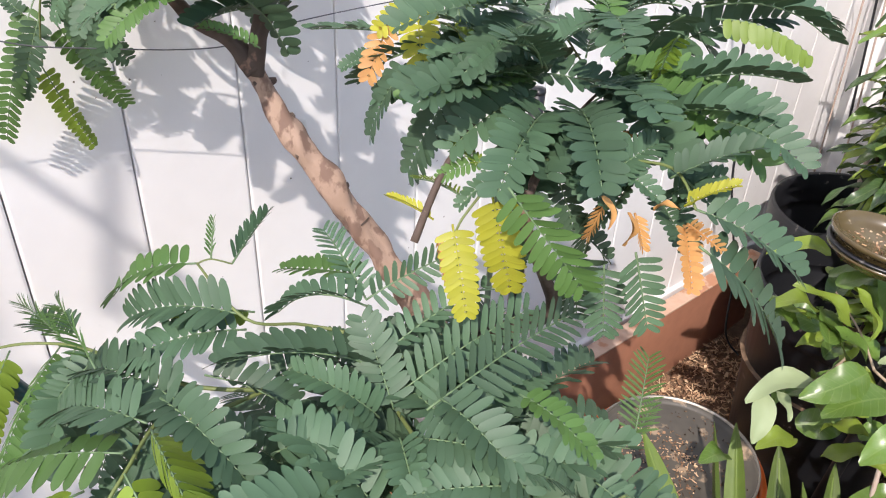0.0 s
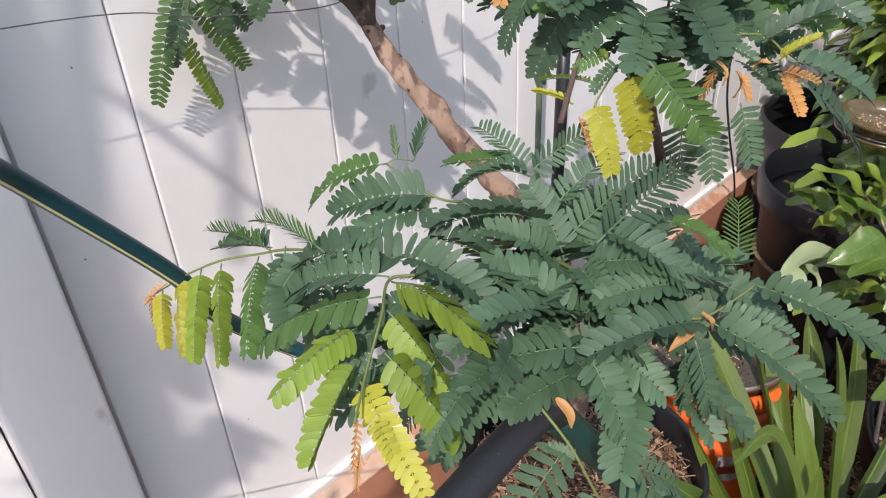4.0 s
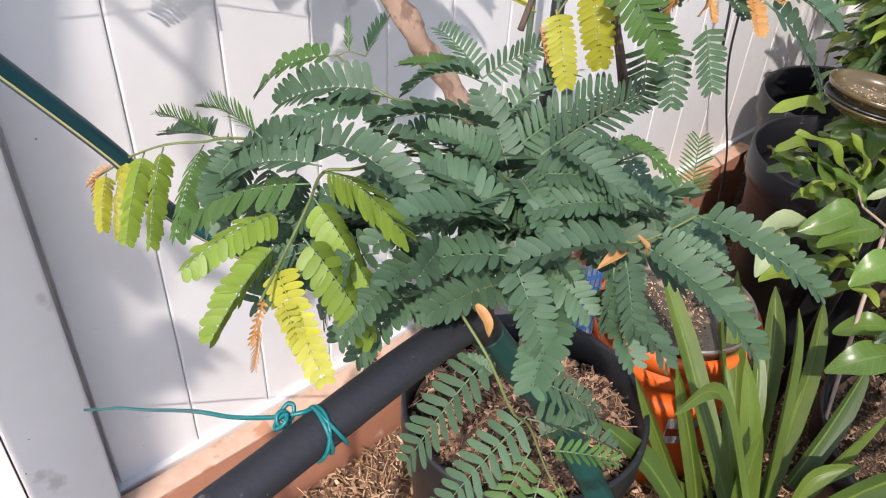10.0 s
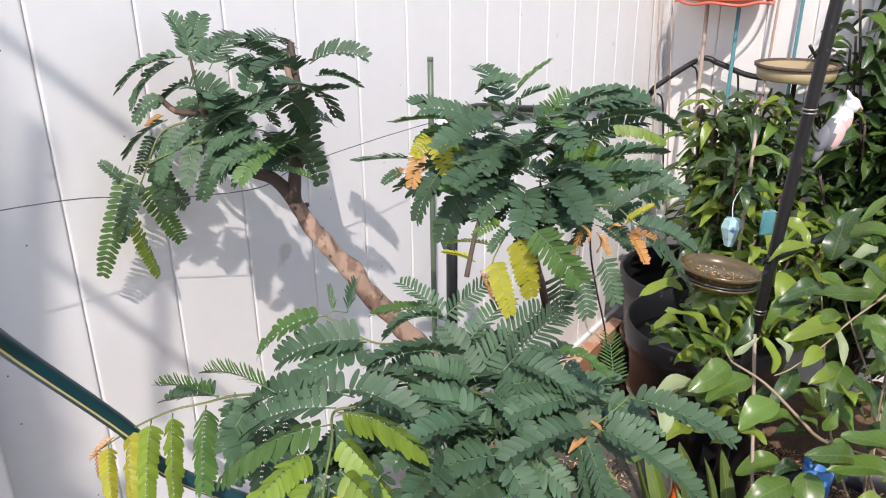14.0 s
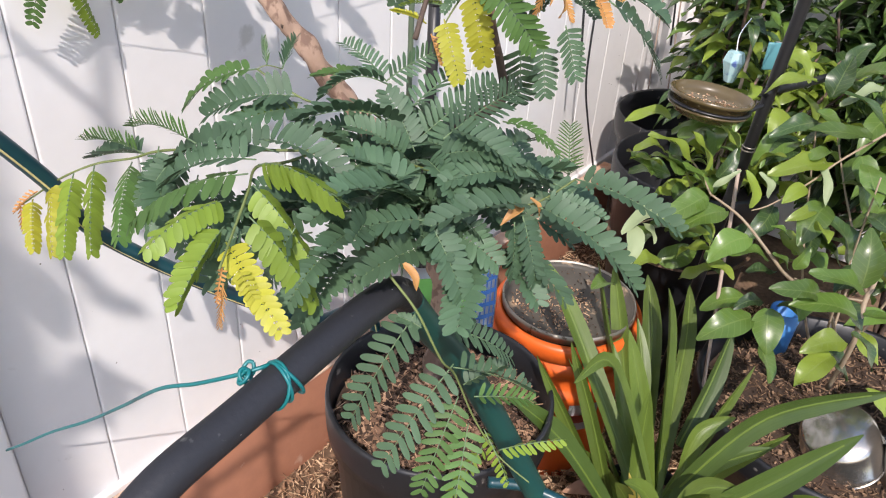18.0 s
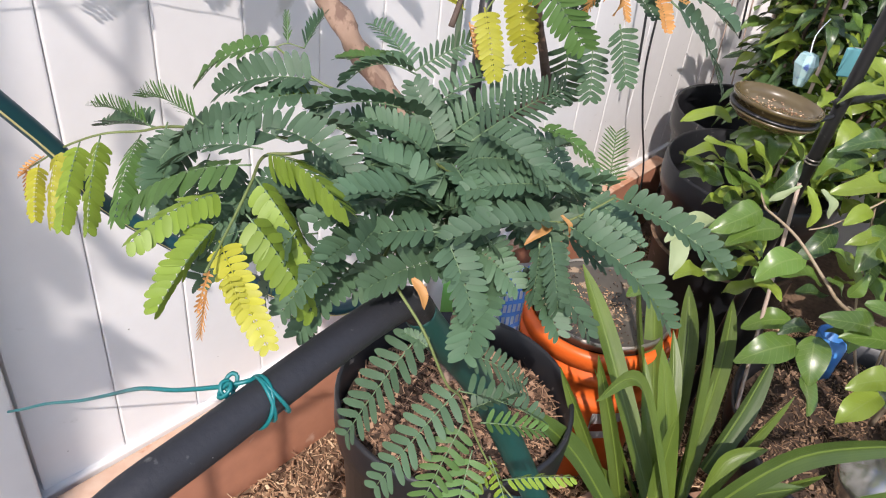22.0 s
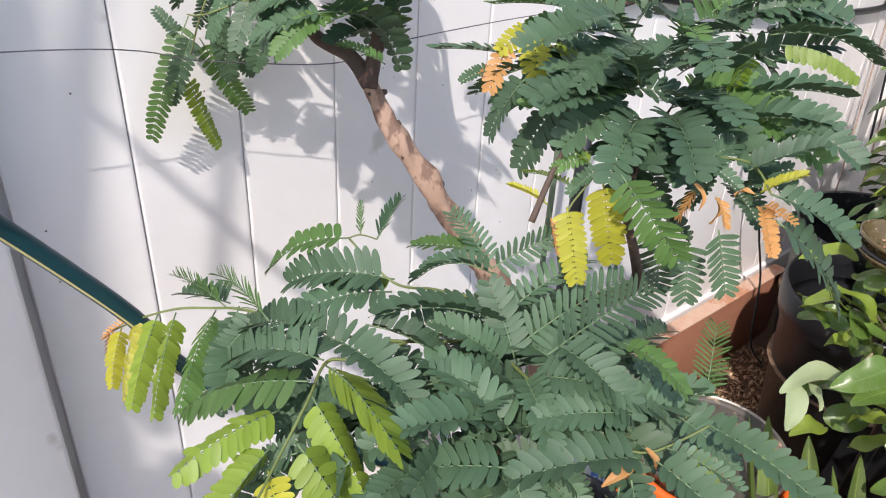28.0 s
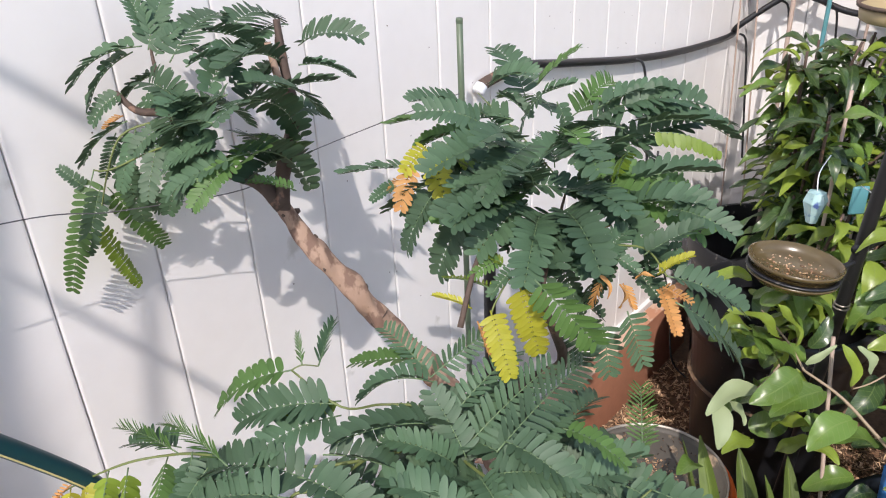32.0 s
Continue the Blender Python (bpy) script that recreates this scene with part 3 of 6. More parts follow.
def nursery_pot(place, radius, height, label, soil=0.06, chips_in=0, group="", bits=None, sizes=(0.008, 0.028)):
    """A black nursery pot: tapered shell, rolled lip bands, soil."""
    x, y = place
    p = thing("plant_pot", (x, y, 0), label, "plant pot", group)
    r, h = radius, height
    part("shell", lathe((x, y, 0), [(0, 0.004), (r * 0.74, 0.0), (r * 0.76, 0.01), (r * 0.93, h - 0.075), (r * 0.95, h - 0.07), (r * 0.88, h - 0.09), (r * 0.7, 0.03), (0, 0.03)], 48), BLACK_PLASTIC, p)
    part("rim", lathe((x, y, 0), [(r * 0.93, h - 0.075), (r * 0.985, h - 0.07), (r, h - 0.045), (r, h - 0.008), (r * 0.985, h), (r * 0.955, h - 0.004), (r * 0.945, h - 0.05), (r * 0.93, h - 0.075)], 48), BLACK_PLASTIC, p)
    part("soil", lathe((x, y, 0), [(r * 0.93, h - soil), (r * 0.6, h - soil + 0.008), (r * 0.3, h - soil + 0.004), (0, h - soil + 0.012)], 32), SHADED_SOIL if bits else MULCH_GROUND, p)
    if chips_in:
        scatter("mulch_layer", chips(chips_in, disc(x, y, h - soil + 0.006, r * 0.9), sizes, seed=int(1000 * r) + int(100 * abs(x))), p, "", "", bits)
    return p


# ---- pots, bucket and frame ----
POT = (0.05, -0.445)
pot = nursery_pot(POT, 0.168, 0.50, "large black plastic nursery pot filled with bark mulch", 0.055, 2800, bits=POT_BITS, sizes=(0.004, 0.019))
big_pot = nursery_pot((0.70, -0.92), 0.272, 0.30, "very wide low black tub of soil and mulch", 0.05, 4500, bits=TUB_BITS, sizes=(0.003, 0.016))
back_pot = nursery_pot((1.42, -0.27), 0.20, 0.47, "tall black nursery pot by the fence corner", 0.22)
mid_pot = nursery_pot((1.065, -0.43), 0.195, 0.50, "black nursery pot in the shade of the shrub", 0.2)

BX, BY = 0.523, -0.410
bucket = thing("bucket", (BX, BY, 0), "orange plastic bucket with a dark lid strewn with wood chips", "bucket")
part("shell", lathe((BX, BY, 0), [(0, 0.003), (0.118, 0.0), (0.132, 0.225), (0.140, 0.228), (0.141, 0.250), (0.134, 0.254), (0.136, 0.292), (0.145, 0.295), (0.146, 0.318), (0.139, 0.322), (0.140, 0.352), (0.136, 0.356), (0.12, 0.05), (0, 0.05)], 56), ORANGE, bucket)
part("collar", lathe((BX, BY, 0), [(0.136, 0.332), (0.147, 0.334), (0.149, 0.360), (0.146, 0.368), (0.137, 0.372), (0.133, 0.368), (0.133, 0.332)], 56), ORANGE, bucket)
part("lid", lathe((BX, BY, 0), [(0.129, 0.366), (0.1315, 0.384), (0.128, 0.386), (0.125, 0.380), (0.12, 0.378), (0, 0.380)], 56), LID, bucket, "black lid dusted with soil")
part("rim", lathe((BX, BY, 0), [(0.129, 0.384), (0.130, 0.3895), (0.1325, 0.3895), (0.133, 0.372), (0.129, 0.384)], 56), STEEL, bucket, "thin bright rim of the lid")
scatter("mulch_layer", chips(380, disc(BX - 0.04, BY + 0.015, 0.3812, 0.082, 0.0012), (0.0015, 0.006), seed=5), bucket, "", "")
scatter("mulch_layer", chips(260, disc(BX, BY, 0.3812, 0.118, 0.001), (0.0015, 0.006), seed=6), bucket, "", "", SOIL_BITS)


def wrap_patch(a0, a1, z0, z1, r):
    """A thin sticker bent round the bucket between two angles."""
    bm = bmesh.new()
    rows = [[bm.verts.new((BX + (r + o) * math.cos(radians(a0 + (a1 - a0) * k / 8)), BY + (r + o) * math.sin(radians(a0 + (a1 - a0) * k / 8)), z)) for k in range(9)] for z, o in ((z0, -0.0015), (z1, 0.0015))]
    for k in range(8):
        bm.faces.new((rows[0][k], rows[0][k + 1], rows[1][k + 1], rows[1][k]))
    bmesh.ops.solidify(bm, geom=bm.faces[:], thickness=0.001)
    return bm


part("sticker", wrap_patch(-140, -112, 0.150, 0.222, 0.1322), BAG_WHITE, bucket, "white paper sticker")
part("sticker", wrap_patch(-139, -113, 0.172, 0.196, 0.1340), CORAL, bucket, "red printed band on the sticker")
part("handle", tube([(BX - 0.125, BY + 0.07, 0.30), (BX - 0.10, BY - 0.03, 0.245), (BX - 0.04, BY - 0.128, 0.24), (BX + 0.06, BY - 0.136, 0.275), (BX + 0.116, BY - 0.092, 0.30)], 0.0022, 6, 6), STEEL, bucket, "thin wire handle")

hoop = thing("pipe_frame", (-0.36, -0.585, 0), "black foam-covered pipe hoop standing among the pots", "pipe frame")
part("pipe", tube([(-0.170, -0.556, 0.828), (-0.183, -0.559, 0.848), (-0.212, -0.564, 0.866), (-0.28, -0.571, 0.870), (-0.40, -0.583, 0.866), (-0.474, -0.590, 0.861), (-0.518, -0.598, 0.838), (-0.540, -0.606, 0.78), (-0.546, -0.611, 0.68), (-0.549, -0.613, 0.0)], 0.0150, 18, 8), FOAM, hoop)

part("leg", tube([(-0.174, -0.557, 0.835), (-0.150, -0.562, 0.795), (-0.091, -0.581, 0.70), (-0.03, -0.630, 0.54), (0.008, -0.684, 0.40), (0.05, -0.75, 0.2), (0.09, -0.80, 0.0)], 0.0155, 14, 6), TEAL_DARK, hoop, "dark teal slanting leg of the frame")

cord = thing("cord", (-0.36, -0.585, 0.885), "teal plastic-coated cord knotted round the black pipe", "cord")
part("line", tube([(-0.40, -0.02, 0.43), (-0.395, -0.12, 0.515), (-0.390, -0.206, 0.590), (-0.386, -0.304, 0.670), (-0.389, -0.393, 0.750), (-0.396, -0.478, 0.8285), (-0.388, -0.520, 0.854), (-0.374, -0.553, 0.873), (-0.362, -0.566, 0.8795), (-0.352, -0.568, 0.8785)], 0.0017, 7, 6), TEAL_CORD, cord)
for fan, cross in ((-0.013, 0.004), (-0.003, -0.003), (0.010, -0.005)):
    loop = []
    for k in range(15):
        a = 2 * math.pi * k / 14
        x = -0.352 + fan * (1 - math.cos(a)) / 2 + cross * math.sin(a)
        loop.append((x, -0.5785 + 0.0166 * math.cos(a + 0.75), 0.8675 + 0.0166 * math.sin(a + 0.75)))
    part("wrap", tube(loop, 0.0016, 6, 3, caps=False), TEAL_CORD, cord)
for k, (ax, ay, az) in enumerate(((0.0, 0.0, 0.0), (0.005, 0.002, 0.002), (-0.003, -0.002, 0.002))):
    knot = [(-0.371 + ax + 0.0048 * math.cos(a), -0.5605 + ay + 0.004 * math.sin(a), 0.8750 + az + 0.0042 * math.sin(a + k)) for a in (0, 1, 2, 3, 4, 5, 6.28)]
    part("knot", tube(knot, 0.0016, 6, 4, caps=False), TEAL_CORD, cord)

hose = thing("garden_hose", (-0.35, -0.29, 0.95), "dark green garden hose with a yellow stripe", "hose")
hose_line = [(-0.492, -0.309, 1.157), (-0.462, -0.255, 1.103), (-0.415, -0.214, 1.031), (-0.323, -0.201, 0.893), (-0.286, -0.204, 0.817), (-0.204, -0.253, 0.733), (-0.120, -0.291, 0.660), (-0.051, -0.300, 0.606), (0.029, -0.300, 0.581), (0.09, -0.28, 0.50), (0.12, -0.25, 0.30), (0.13, -0.20, 0.015)]
part("tube", tube(hose_line, 0.0092, 14, 6), HOSE, hose)
part("stripe", tube([(x - 0.0035, y - 0.0067, z - 0.0046) for x, y, z in hose_line], 0.0013, 5, 6), HOSE_STRIPE, hose, "pale yellow stripe along the hose")

wire = thing("fence_wire", (0, -0.1, 1.08), "thin grey wire strung in front of the fence", "wire")
part("strand", tube([(-0.9, -0.10, 1.17), (-0.332, -0.10, 1.127), (-0.178, -0.10, 1.093), (-0.04, -0.12, 1.074), (0.058, -0.10, 1.078), (0.226, -0.10, 1.082), (0.387, -0.093, 1.078)], 0.0007, 5, 8), WIRE, wire)

post = thing("plant_stake", (0.47, -0.075, 0), "black plastic stake beside the tamarind stem", "stake")
part("rod", tube([(0.47, -0.075, 0), (0.475, -0.075, 0.90)], 0.0115, 12, 6), BLACK_PLASTIC, post)
part("cap", lathe((0.475, -0.075, 0.90), [(0.0115, 0), (0.0125, 0.002), (0.0115, 0.008), (0, 0.010)], 14), BLACK_PLASTIC, post)
stake = thing("plant_stake", (0.387, -0.093, 0), "green plastic-coated plant stake by the fence", "stake")
part("rod", tube([(0.387, -0.093, 0), (0.387, -0.093, 1.185)], 0.0052, 10, 10), STAKE, stake)
part("cap", lathe((0.387, -0.093, 1.183), [(0.0050, 0), (0.0055, 0.001), (0.0055, 0.006), (0.005, 0.008), (0, 0.008)], 12), STAKE, stake)

# ---- the tamarind ----
tree = thing("tamarind_tree", (*POT, 0.45), "potted young tamarind with cut-back trunk and feathery leaves", "tree")
TRUNK = [(0.10, -0.39, 0.43), (0.105, -0.40, 0.60), (0.085, -0.375, 0.74), (0.055, -0.330, 0.84), (0.022, -0.272, 0.918), (0.006, -0.246, 0.960), (-0.012, -0.222, 0.997), (-0.024, -0.192, 1.038), (-0.034, -0.178, 1.068)]
part("trunk", tube(TRUNK, (0.0165, 0.0092), 18, 14, knobbly=0.55), BARK, tree)
AXIS = Vector((-0.342, 0.503, 0.794))
ROUND = (Vector((0.918, 0.0, 0.396)), AXIS.cross(Vector((0.918, 0.0, 0.396))))
for x, y, z in ((0.006, -0.246, 0.960), (0.019, -0.266, 0.926)):
    ringed = [Vector((x, y, z)) + (ROUND[0] * math.cos(k * math.pi / 7) + ROUND[1] * math.sin(k * math.pi / 7)) * 0.0124 for k in range(15)]
    part("bark_ring", tube(ringed, 0.0009, 5, 2, caps=False), BARK_DARK, tree)
for x, y, z, dx, dz in ((-0.036, -0.186, 1.056, -0.014, 0.003), (-0.020, -0.190, 1.058, 0.014, 0.002), (-0.012, -0.204, 1.022, 0.014, 0.006), (-0.025, -0.212, 1.016, -0.011, 0.002), (-0.021, -0.226, 0.994, -0.012, 0.003), (0.002, -0.232, 0.984, 0.012, 0.004), (0.016, -0.250, 0.962, 0.010, 0.004)):
    part("stub", tube([(x - dx * 0.55, y + 0.004, z), (x - dx * 0.1, y, z + dz * 0.5), (x + dx * 0.12, y - 0.002, z + dz)], (0.0052, 0.0018), 8, 3, knobbly=0.9), BARK_DARK, tree)
# trunk, branches and twigs

part('branch', tube([(-0.034, -0.182, 1.066), (-0.046, -0.162, 1.094), (-0.065, -0.134, 1.109), (-0.095, -0.125, 1.150), (-0.118, -0.135, 1.185), (-0.121, -0.131, 1.213), (-0.111, -0.110, 1.253)], (0.0100, 0.0012), 10, 8, knobbly=0.35), BARK_DARK, tree)
part('branch', tube([(-0.034, -0.183, 1.064), (-0.027, -0.180, 1.098), (-0.004, -0.172, 1.135), (0.0135, -0.166, 1.157), (0.019, -0.150, 1.200), (0.029, -0.133, 1.255)], (0.0090, 0.0042), 10, 8, knobbly=0.35), BARK_DARK, tree)
part('branch', tube([(0.019, -0.150, 1.198), (0.036, -0.118, 1.222), (0.063, -0.091, 1.243)], (0.0035, 0.0014), 8, 5, knobbly=0.2), BARK, tree)
part('branch', tube([(0.012, -0.166, 1.154), (0.003, -0.160, 1.190), (0.001, -0.150, 1.238)], (0.0048, 0.0036), 8, 5, knobbly=0.3), BARK, tree)
part('branch', tube([(-0.123, -0.125, 1.189), (-0.140, -0.109, 1.193), (-0.146, -0.087, 1.209)], (0.0045, 0.003), 8, 5, knobbly=0.2), BARK_DARK, tree)
part('twig', tube([(-0.127, -0.124, 1.181), (-0.160, -0.107, 1.172), (-0.180, -0.097, 1.134), (-0.179, -0.043, 1.061)], (0.0014, 0.0008), 7, 5), TWIG, tree)
part('twig', tube([(-0.139, -0.251, 1.170), (-0.139, -0.159, 1.165), (-0.177, -0.106, 1.141), (-0.186, -0.083, 1.137)], (0.0012, 0.0008), 7, 5), TWIG, tree)
part('branch', tube([(-0.045, -0.44, 0.90), (0.0, -0.50, 0.955), (0.012, -0.525, 0.985)]+[(-0.039, -0.534, 1.084), (0.029, -0.503, 1.111), (0.134, -0.447, 1.099)], (0.0080, 0.0006), 9, 6, knobbly=0.25), BARK_DARK, tree)
part('branch', tube([(0.130, -0.446, 1.100), (0.100, -0.418, 1.152), (0.105, -0.371, 1.178), (0.104, -0.354, 1.190)], (0.0009, 0.0006), 8, 5, knobbly=0.2), TWIG, tree)
part('branch', tube([(0.040, -0.498, 1.111), (0.014, -0.555, 1.116), (0.015, -0.595, 1.123), (-0.002, -0.624, 1.115)], (0.0011, 0.0008), 8, 5, knobbly=0.2), TWIG, tree)
part('branch', tube([(-0.023, -0.534, 1.115), (-0.029, -0.504, 1.097), (-0.055, -0.499, 1.073), (-0.065, -0.500, 1.062)], (0.0011, 0.0008), 8, 5, knobbly=0.2), TWIG, tree)
part('branch', tube([(-0.083, -0.481, 1.052), (-0.057, -0.474, 1.088), (-0.023, -0.463, 1.109), (0.027, -0.444, 1.130)], (0.0027, 0.0016), 8, 5, knobbly=0.2), BARK_DARK, tree)
part('twig', tube([(0.027, -0.444, 1.130), (0.018, -0.391, 1.154), (0.006, -0.366, 1.147), (0.008, -0.339, 1.134)], (0.0011, 0.0006), 7, 5), TWIG, tree)
part('branch', tube([(-0.116, -0.481, 0.943), (-0.161, -0.460, 0.962), (-0.229, -0.460, 0.969), (-0.251, -0.444, 0.966), (-0.285, -0.473, 0.966), (-0.320, -0.496, 0.954), (-0.362, -0.531, 0.954)], (0.0018, 0.0009), 8, 6, knobbly=0.2), TWIG, tree)
part('branch', tube([(-0.137, -0.474, 0.953), (-0.219, -0.434, 0.968), (-0.256, -0.323, 0.944), (-0.268, -0.272, 0.922), (-0.292, -0.243, 0.914), (-0.313, -0.210, 0.894), (-0.326, -0.172, 0.865), (-0.334, -0.155, 0.851)], (0.0016, 0.0008), 8, 6, knobbly=0.2), TWIG, tree)
part('branch', tube([(-0.109, -0.488, 0.937), (-0.131, -0.561, 0.954), (-0.125, -0.611, 0.950), (-0.108, -0.640, 0.946), (-0.063, -0.658, 0.961)], (0.0016, 0.0008), 8, 6, knobbly=0.2), TWIG, tree)
part('branch', tube([(-0.121, -0.492, 0.944), (-0.121, -0.471, 0.982), (-0.147, -0.445, 0.992), (-0.183, -0.434, 1.007), (-0.188, -0.378, 1.022)], (0.0015, 0.0009), 8, 6), TWIG, tree)
part('branch', tube([(-0.116, -0.493, 0.942), (-0.109, -0.497, 0.979), (-0.120, -0.481, 1.018)], (0.0015, 0.0009), 8, 6), TWIG, tree)
part('branch', tube([(-0.168, -0.534, 0.926), (-0.232, -0.565, 0.922), (-0.231, -0.582, 0.905), (-0.230, -0.612, 0.881), (-0.219, -0.632, 0.833), (-0.196, -0.633, 0.800), (-0.182, -0.649, 0.746), (-0.170, -0.674, 0.702), (-0.169, -0.711, 0.690)], (0.0014, 0.0008), 8, 6), TWIG, tree)
part('twig', tube([(-0.188, -0.378, 1.022), (-0.180, -0.383, 1.025), (-0.169, -0.391, 1.021)], (0.0007, 0.0006), 6, 5), TWIG, tree)
# upper group against the fence
pinnate(tree, (-0.115, -0.101, 1.251), (-0.171, -0.052, 1.217), 0.28)
pinnate(tree, (-0.122, -0.094, 1.246), (-0.168, -0.070, 1.198), 0.25)
pinnate(tree, (-0.143, -0.093, 1.208), (-0.172, -0.079, 1.183), 0.25)
pinnate(tree, (-0.151, -0.101, 1.189), (-0.167, -0.091, 1.178), 0.05, LEAF_ORANGE, leaflet=0.17, closed=0.75, pairs=8)
pinnate(tree, (-0.108, -0.107, 1.257), (-0.101, -0.067, 1.294), 0.15)
pinnate(tree, (-0.114, -0.110, 1.248), (-0.072, -0.088, 1.293), 0.15)
pinnate(tree, (-0.114, -0.122, 1.244), (-0.084, -0.124, 1.266), 0.15)
pinnate(tree, (-0.113, -0.145, 1.240), (-0.018, -0.096, 1.266), 0.2)
pinnate(tree, (-0.073, -0.137, 1.261), (-0.002, -0.136, 1.227), 0.2)
pinnate(tree, (-0.116, -0.178, 1.241), (-0.074, -0.181, 1.244), 0.2)
pinnate(tree, (-0.034, -0.126, 1.250), (0.063, -0.089, 1.244), 0.3)
pinnate(tree, (0.060, -0.092, 1.239), (-0.009, -0.127, 1.233), 0.15)
pinnate(tree, (0.037, -0.156, 1.228), (0.064, -0.226, 1.238), 0.28)
pinnate(tree, (-0.009, -0.211, 1.224), (0.027, -0.248, 1.209), 0.25)
pinnate(tree, (-0.007, -0.179, 1.223), (-0.101, -0.217, 1.242), 0.2)
pinnate(tree, (-0.102, -0.237, 1.230), (-0.012, -0.243, 1.179), 0.28)
pinnate(tree, (-0.115, -0.251, 1.214), (-0.001, -0.189, 1.141), 0.25)
pinnate(tree, (-0.127, -0.115, 1.218), (-0.134, -0.212, 1.195), 0.25)
pinnate(tree, (-0.125, -0.254, 1.229), (-0.131, -0.196, 1.186), 0.15)
pinnate(tree, (-0.121, -0.135, 1.178), (-0.160, -0.126, 1.158), 0.2)
pinnate(tree, (-0.133, -0.241, 1.175), (-0.174, -0.222, 1.138), 0.2)
pinnate(tree, (-0.138, -0.250, 1.170), (-0.016, -0.212, 1.091), 0.3)
pinnate(tree, (-0.141, -0.255, 1.164), (-0.168, -0.239, 1.132), 0.2)
pinnate(tree, (-0.159, -0.065, 1.125), (-0.103, -0.050, 1.055), 0.15, up=(-.5,-.7,.4), leaflet=.17, pairs=14)
pinnate(tree, (-0.172, -0.050, 1.126), (-0.223, -0.035, 0.996), 0.16, LEAF_MID, up=(-.5,-.7,.4), leaflet=.12, pairs=18)
pinnate(tree, (-0.182, -0.050, 1.064), (-0.148, -0.035, 0.969), 0.06, LEAF_LIGHT, up=(-.5,-.7,.4), leaflet=.17, pairs=17)
pinnate(tree, (-0.163, -0.050, 1.102), (-0.107, -0.035, 1.005), 0.1, LEAF_MID, up=(-.5,-.7,.4), leaflet=.15, pairs=16)
pinnate(tree, (-0.146, -0.065, 1.162), (-0.163, -0.050, 1.115), 0.15, up=(-.5,-.7,.4), leaflet=.17, pairs=12)
pinnate(tree, (-0.186, -0.050, 1.110), (-0.200, -0.035, 1.132), 0.1, up=(-.5,-.7,.4))
pinnate(tree, (-0.076, -0.127, 1.242), (-0.080, -0.203, 1.220), 0.2)
pinnate(tree, (-0.099, -0.092, 1.219), (-0.126, -0.059, 1.190), 0.2)
pinnate(tree, (-0.119, -0.193, 1.211), (-0.067, -0.192, 1.174), 0.2)
pinnate(tree, (-0.124, -0.087, 1.158), (-0.159, -0.068, 1.132), 0.2)
pinnate(tree, (-0.115, -0.149, 1.161), (-0.151, -0.132, 1.126), 0.2)
pinnate(tree, (-0.084, -0.195, 1.167), (-0.011, -0.150, 1.103), 0.2)
pinnate(tree, (-0.108, -0.119, 1.196), (-0.133, -0.210, 1.173), 0.2)
pinnate(tree, (-0.079, -0.095, 1.256), (-0.083, -0.055, 1.276), 0.2)
pinnate(tree, (-0.148, -0.115, 1.176), (-0.175, -0.110, 1.120), 0.15, up=(-.5,-.7,.4), leaflet=.2)
pinnate(tree, (-0.134, -0.132, 1.169), (-0.170, -0.153, 1.119), 0.15, up=(-.5,-.7,.4), leaflet=.2)
pinnate(tree, (-0.129, -0.172, 1.163), (-0.154, -0.157, 1.099), 0.15, up=(-.5,-.7,.4), leaflet=.2)
pinnate(tree, (-0.150, -0.106, 1.184), (-0.190, -0.074, 1.144), 0.2)
pinnate(tree, (-0.108, -0.114, 1.183), (-0.163, -0.235, 1.150), 0.2)
pinnate(tree, (-0.019, -0.130, 1.225), (-0.114, -0.207, 1.223), 0.2)
pinnate(tree, (-0.135, -0.261, 1.173), (-0.187, -0.232, 1.149), 0.15)
pinnate(tree, (-0.137, -0.263, 1.170), (-0.183, -0.262, 1.144), 0.15, LEAF_MID)
pinnate(tree, (-0.134, -0.250, 1.191), (-0.171, -0.204, 1.163), 0.15)
pinnate(tree, (0.005, -0.184, 1.117), (-0.132, -0.256, 1.161), 0.2, LEAF_MID)
pinnate(tree, (0.004, -0.185, 1.110), (-0.104, -0.225, 1.131), 0.2)
pinnate(tree, (-0.058, -0.244, 1.110), (-0.098, -0.225, 1.129), 0.15, LEAF_MID, leaflet=.2)
pinnate(tree, (-0.153, -0.268, 1.213), (-0.146, -0.180, 1.177), 0.2)
pinnate(tree, (-0.080, -0.243, 1.211), (-0.152, -0.267, 1.212), 0.2)
pinnate(tree, (-0.176, -0.065, 1.112), (-0.202, -0.050, 1.039), 0.1, leaflet=.17, up=(-.5,-.7,.4))
pinnate(tree, (-0.152, -0.075, 1.137), (-0.136, -0.060, 1.056), 0.1, leaflet=.18, up=(-.5,-.7,.4))
# group over the second branch
pinnate(tree, (0.010, -0.339, 1.136), (-0.047, -0.306, 1.140), 0.06)
pinnate(tree, (-0.008, -0.385, 1.172), (-0.036, -0.428, 1.140), 0.12, LEAF_YELLOW, up=(-.6,-.6,.5), leaflet=.30, pairs=10, droop=-0.15)
pinnate(tree, (-0.004, -0.378, 1.170), (-0.040, -0.384, 1.158), 0.1, LEAF_YELLOW, up=(-.6,-.6,.5), leaflet=.34, pairs=8, droop=-0.15)
pinnate(tree, (-0.030, -0.382, 1.160), (-0.052, -0.388, 1.128), 0.08, LEAF_ORANGE, up=(-.6,-.6,.5), closed=0.3, leaflet=0.30, pairs=8)
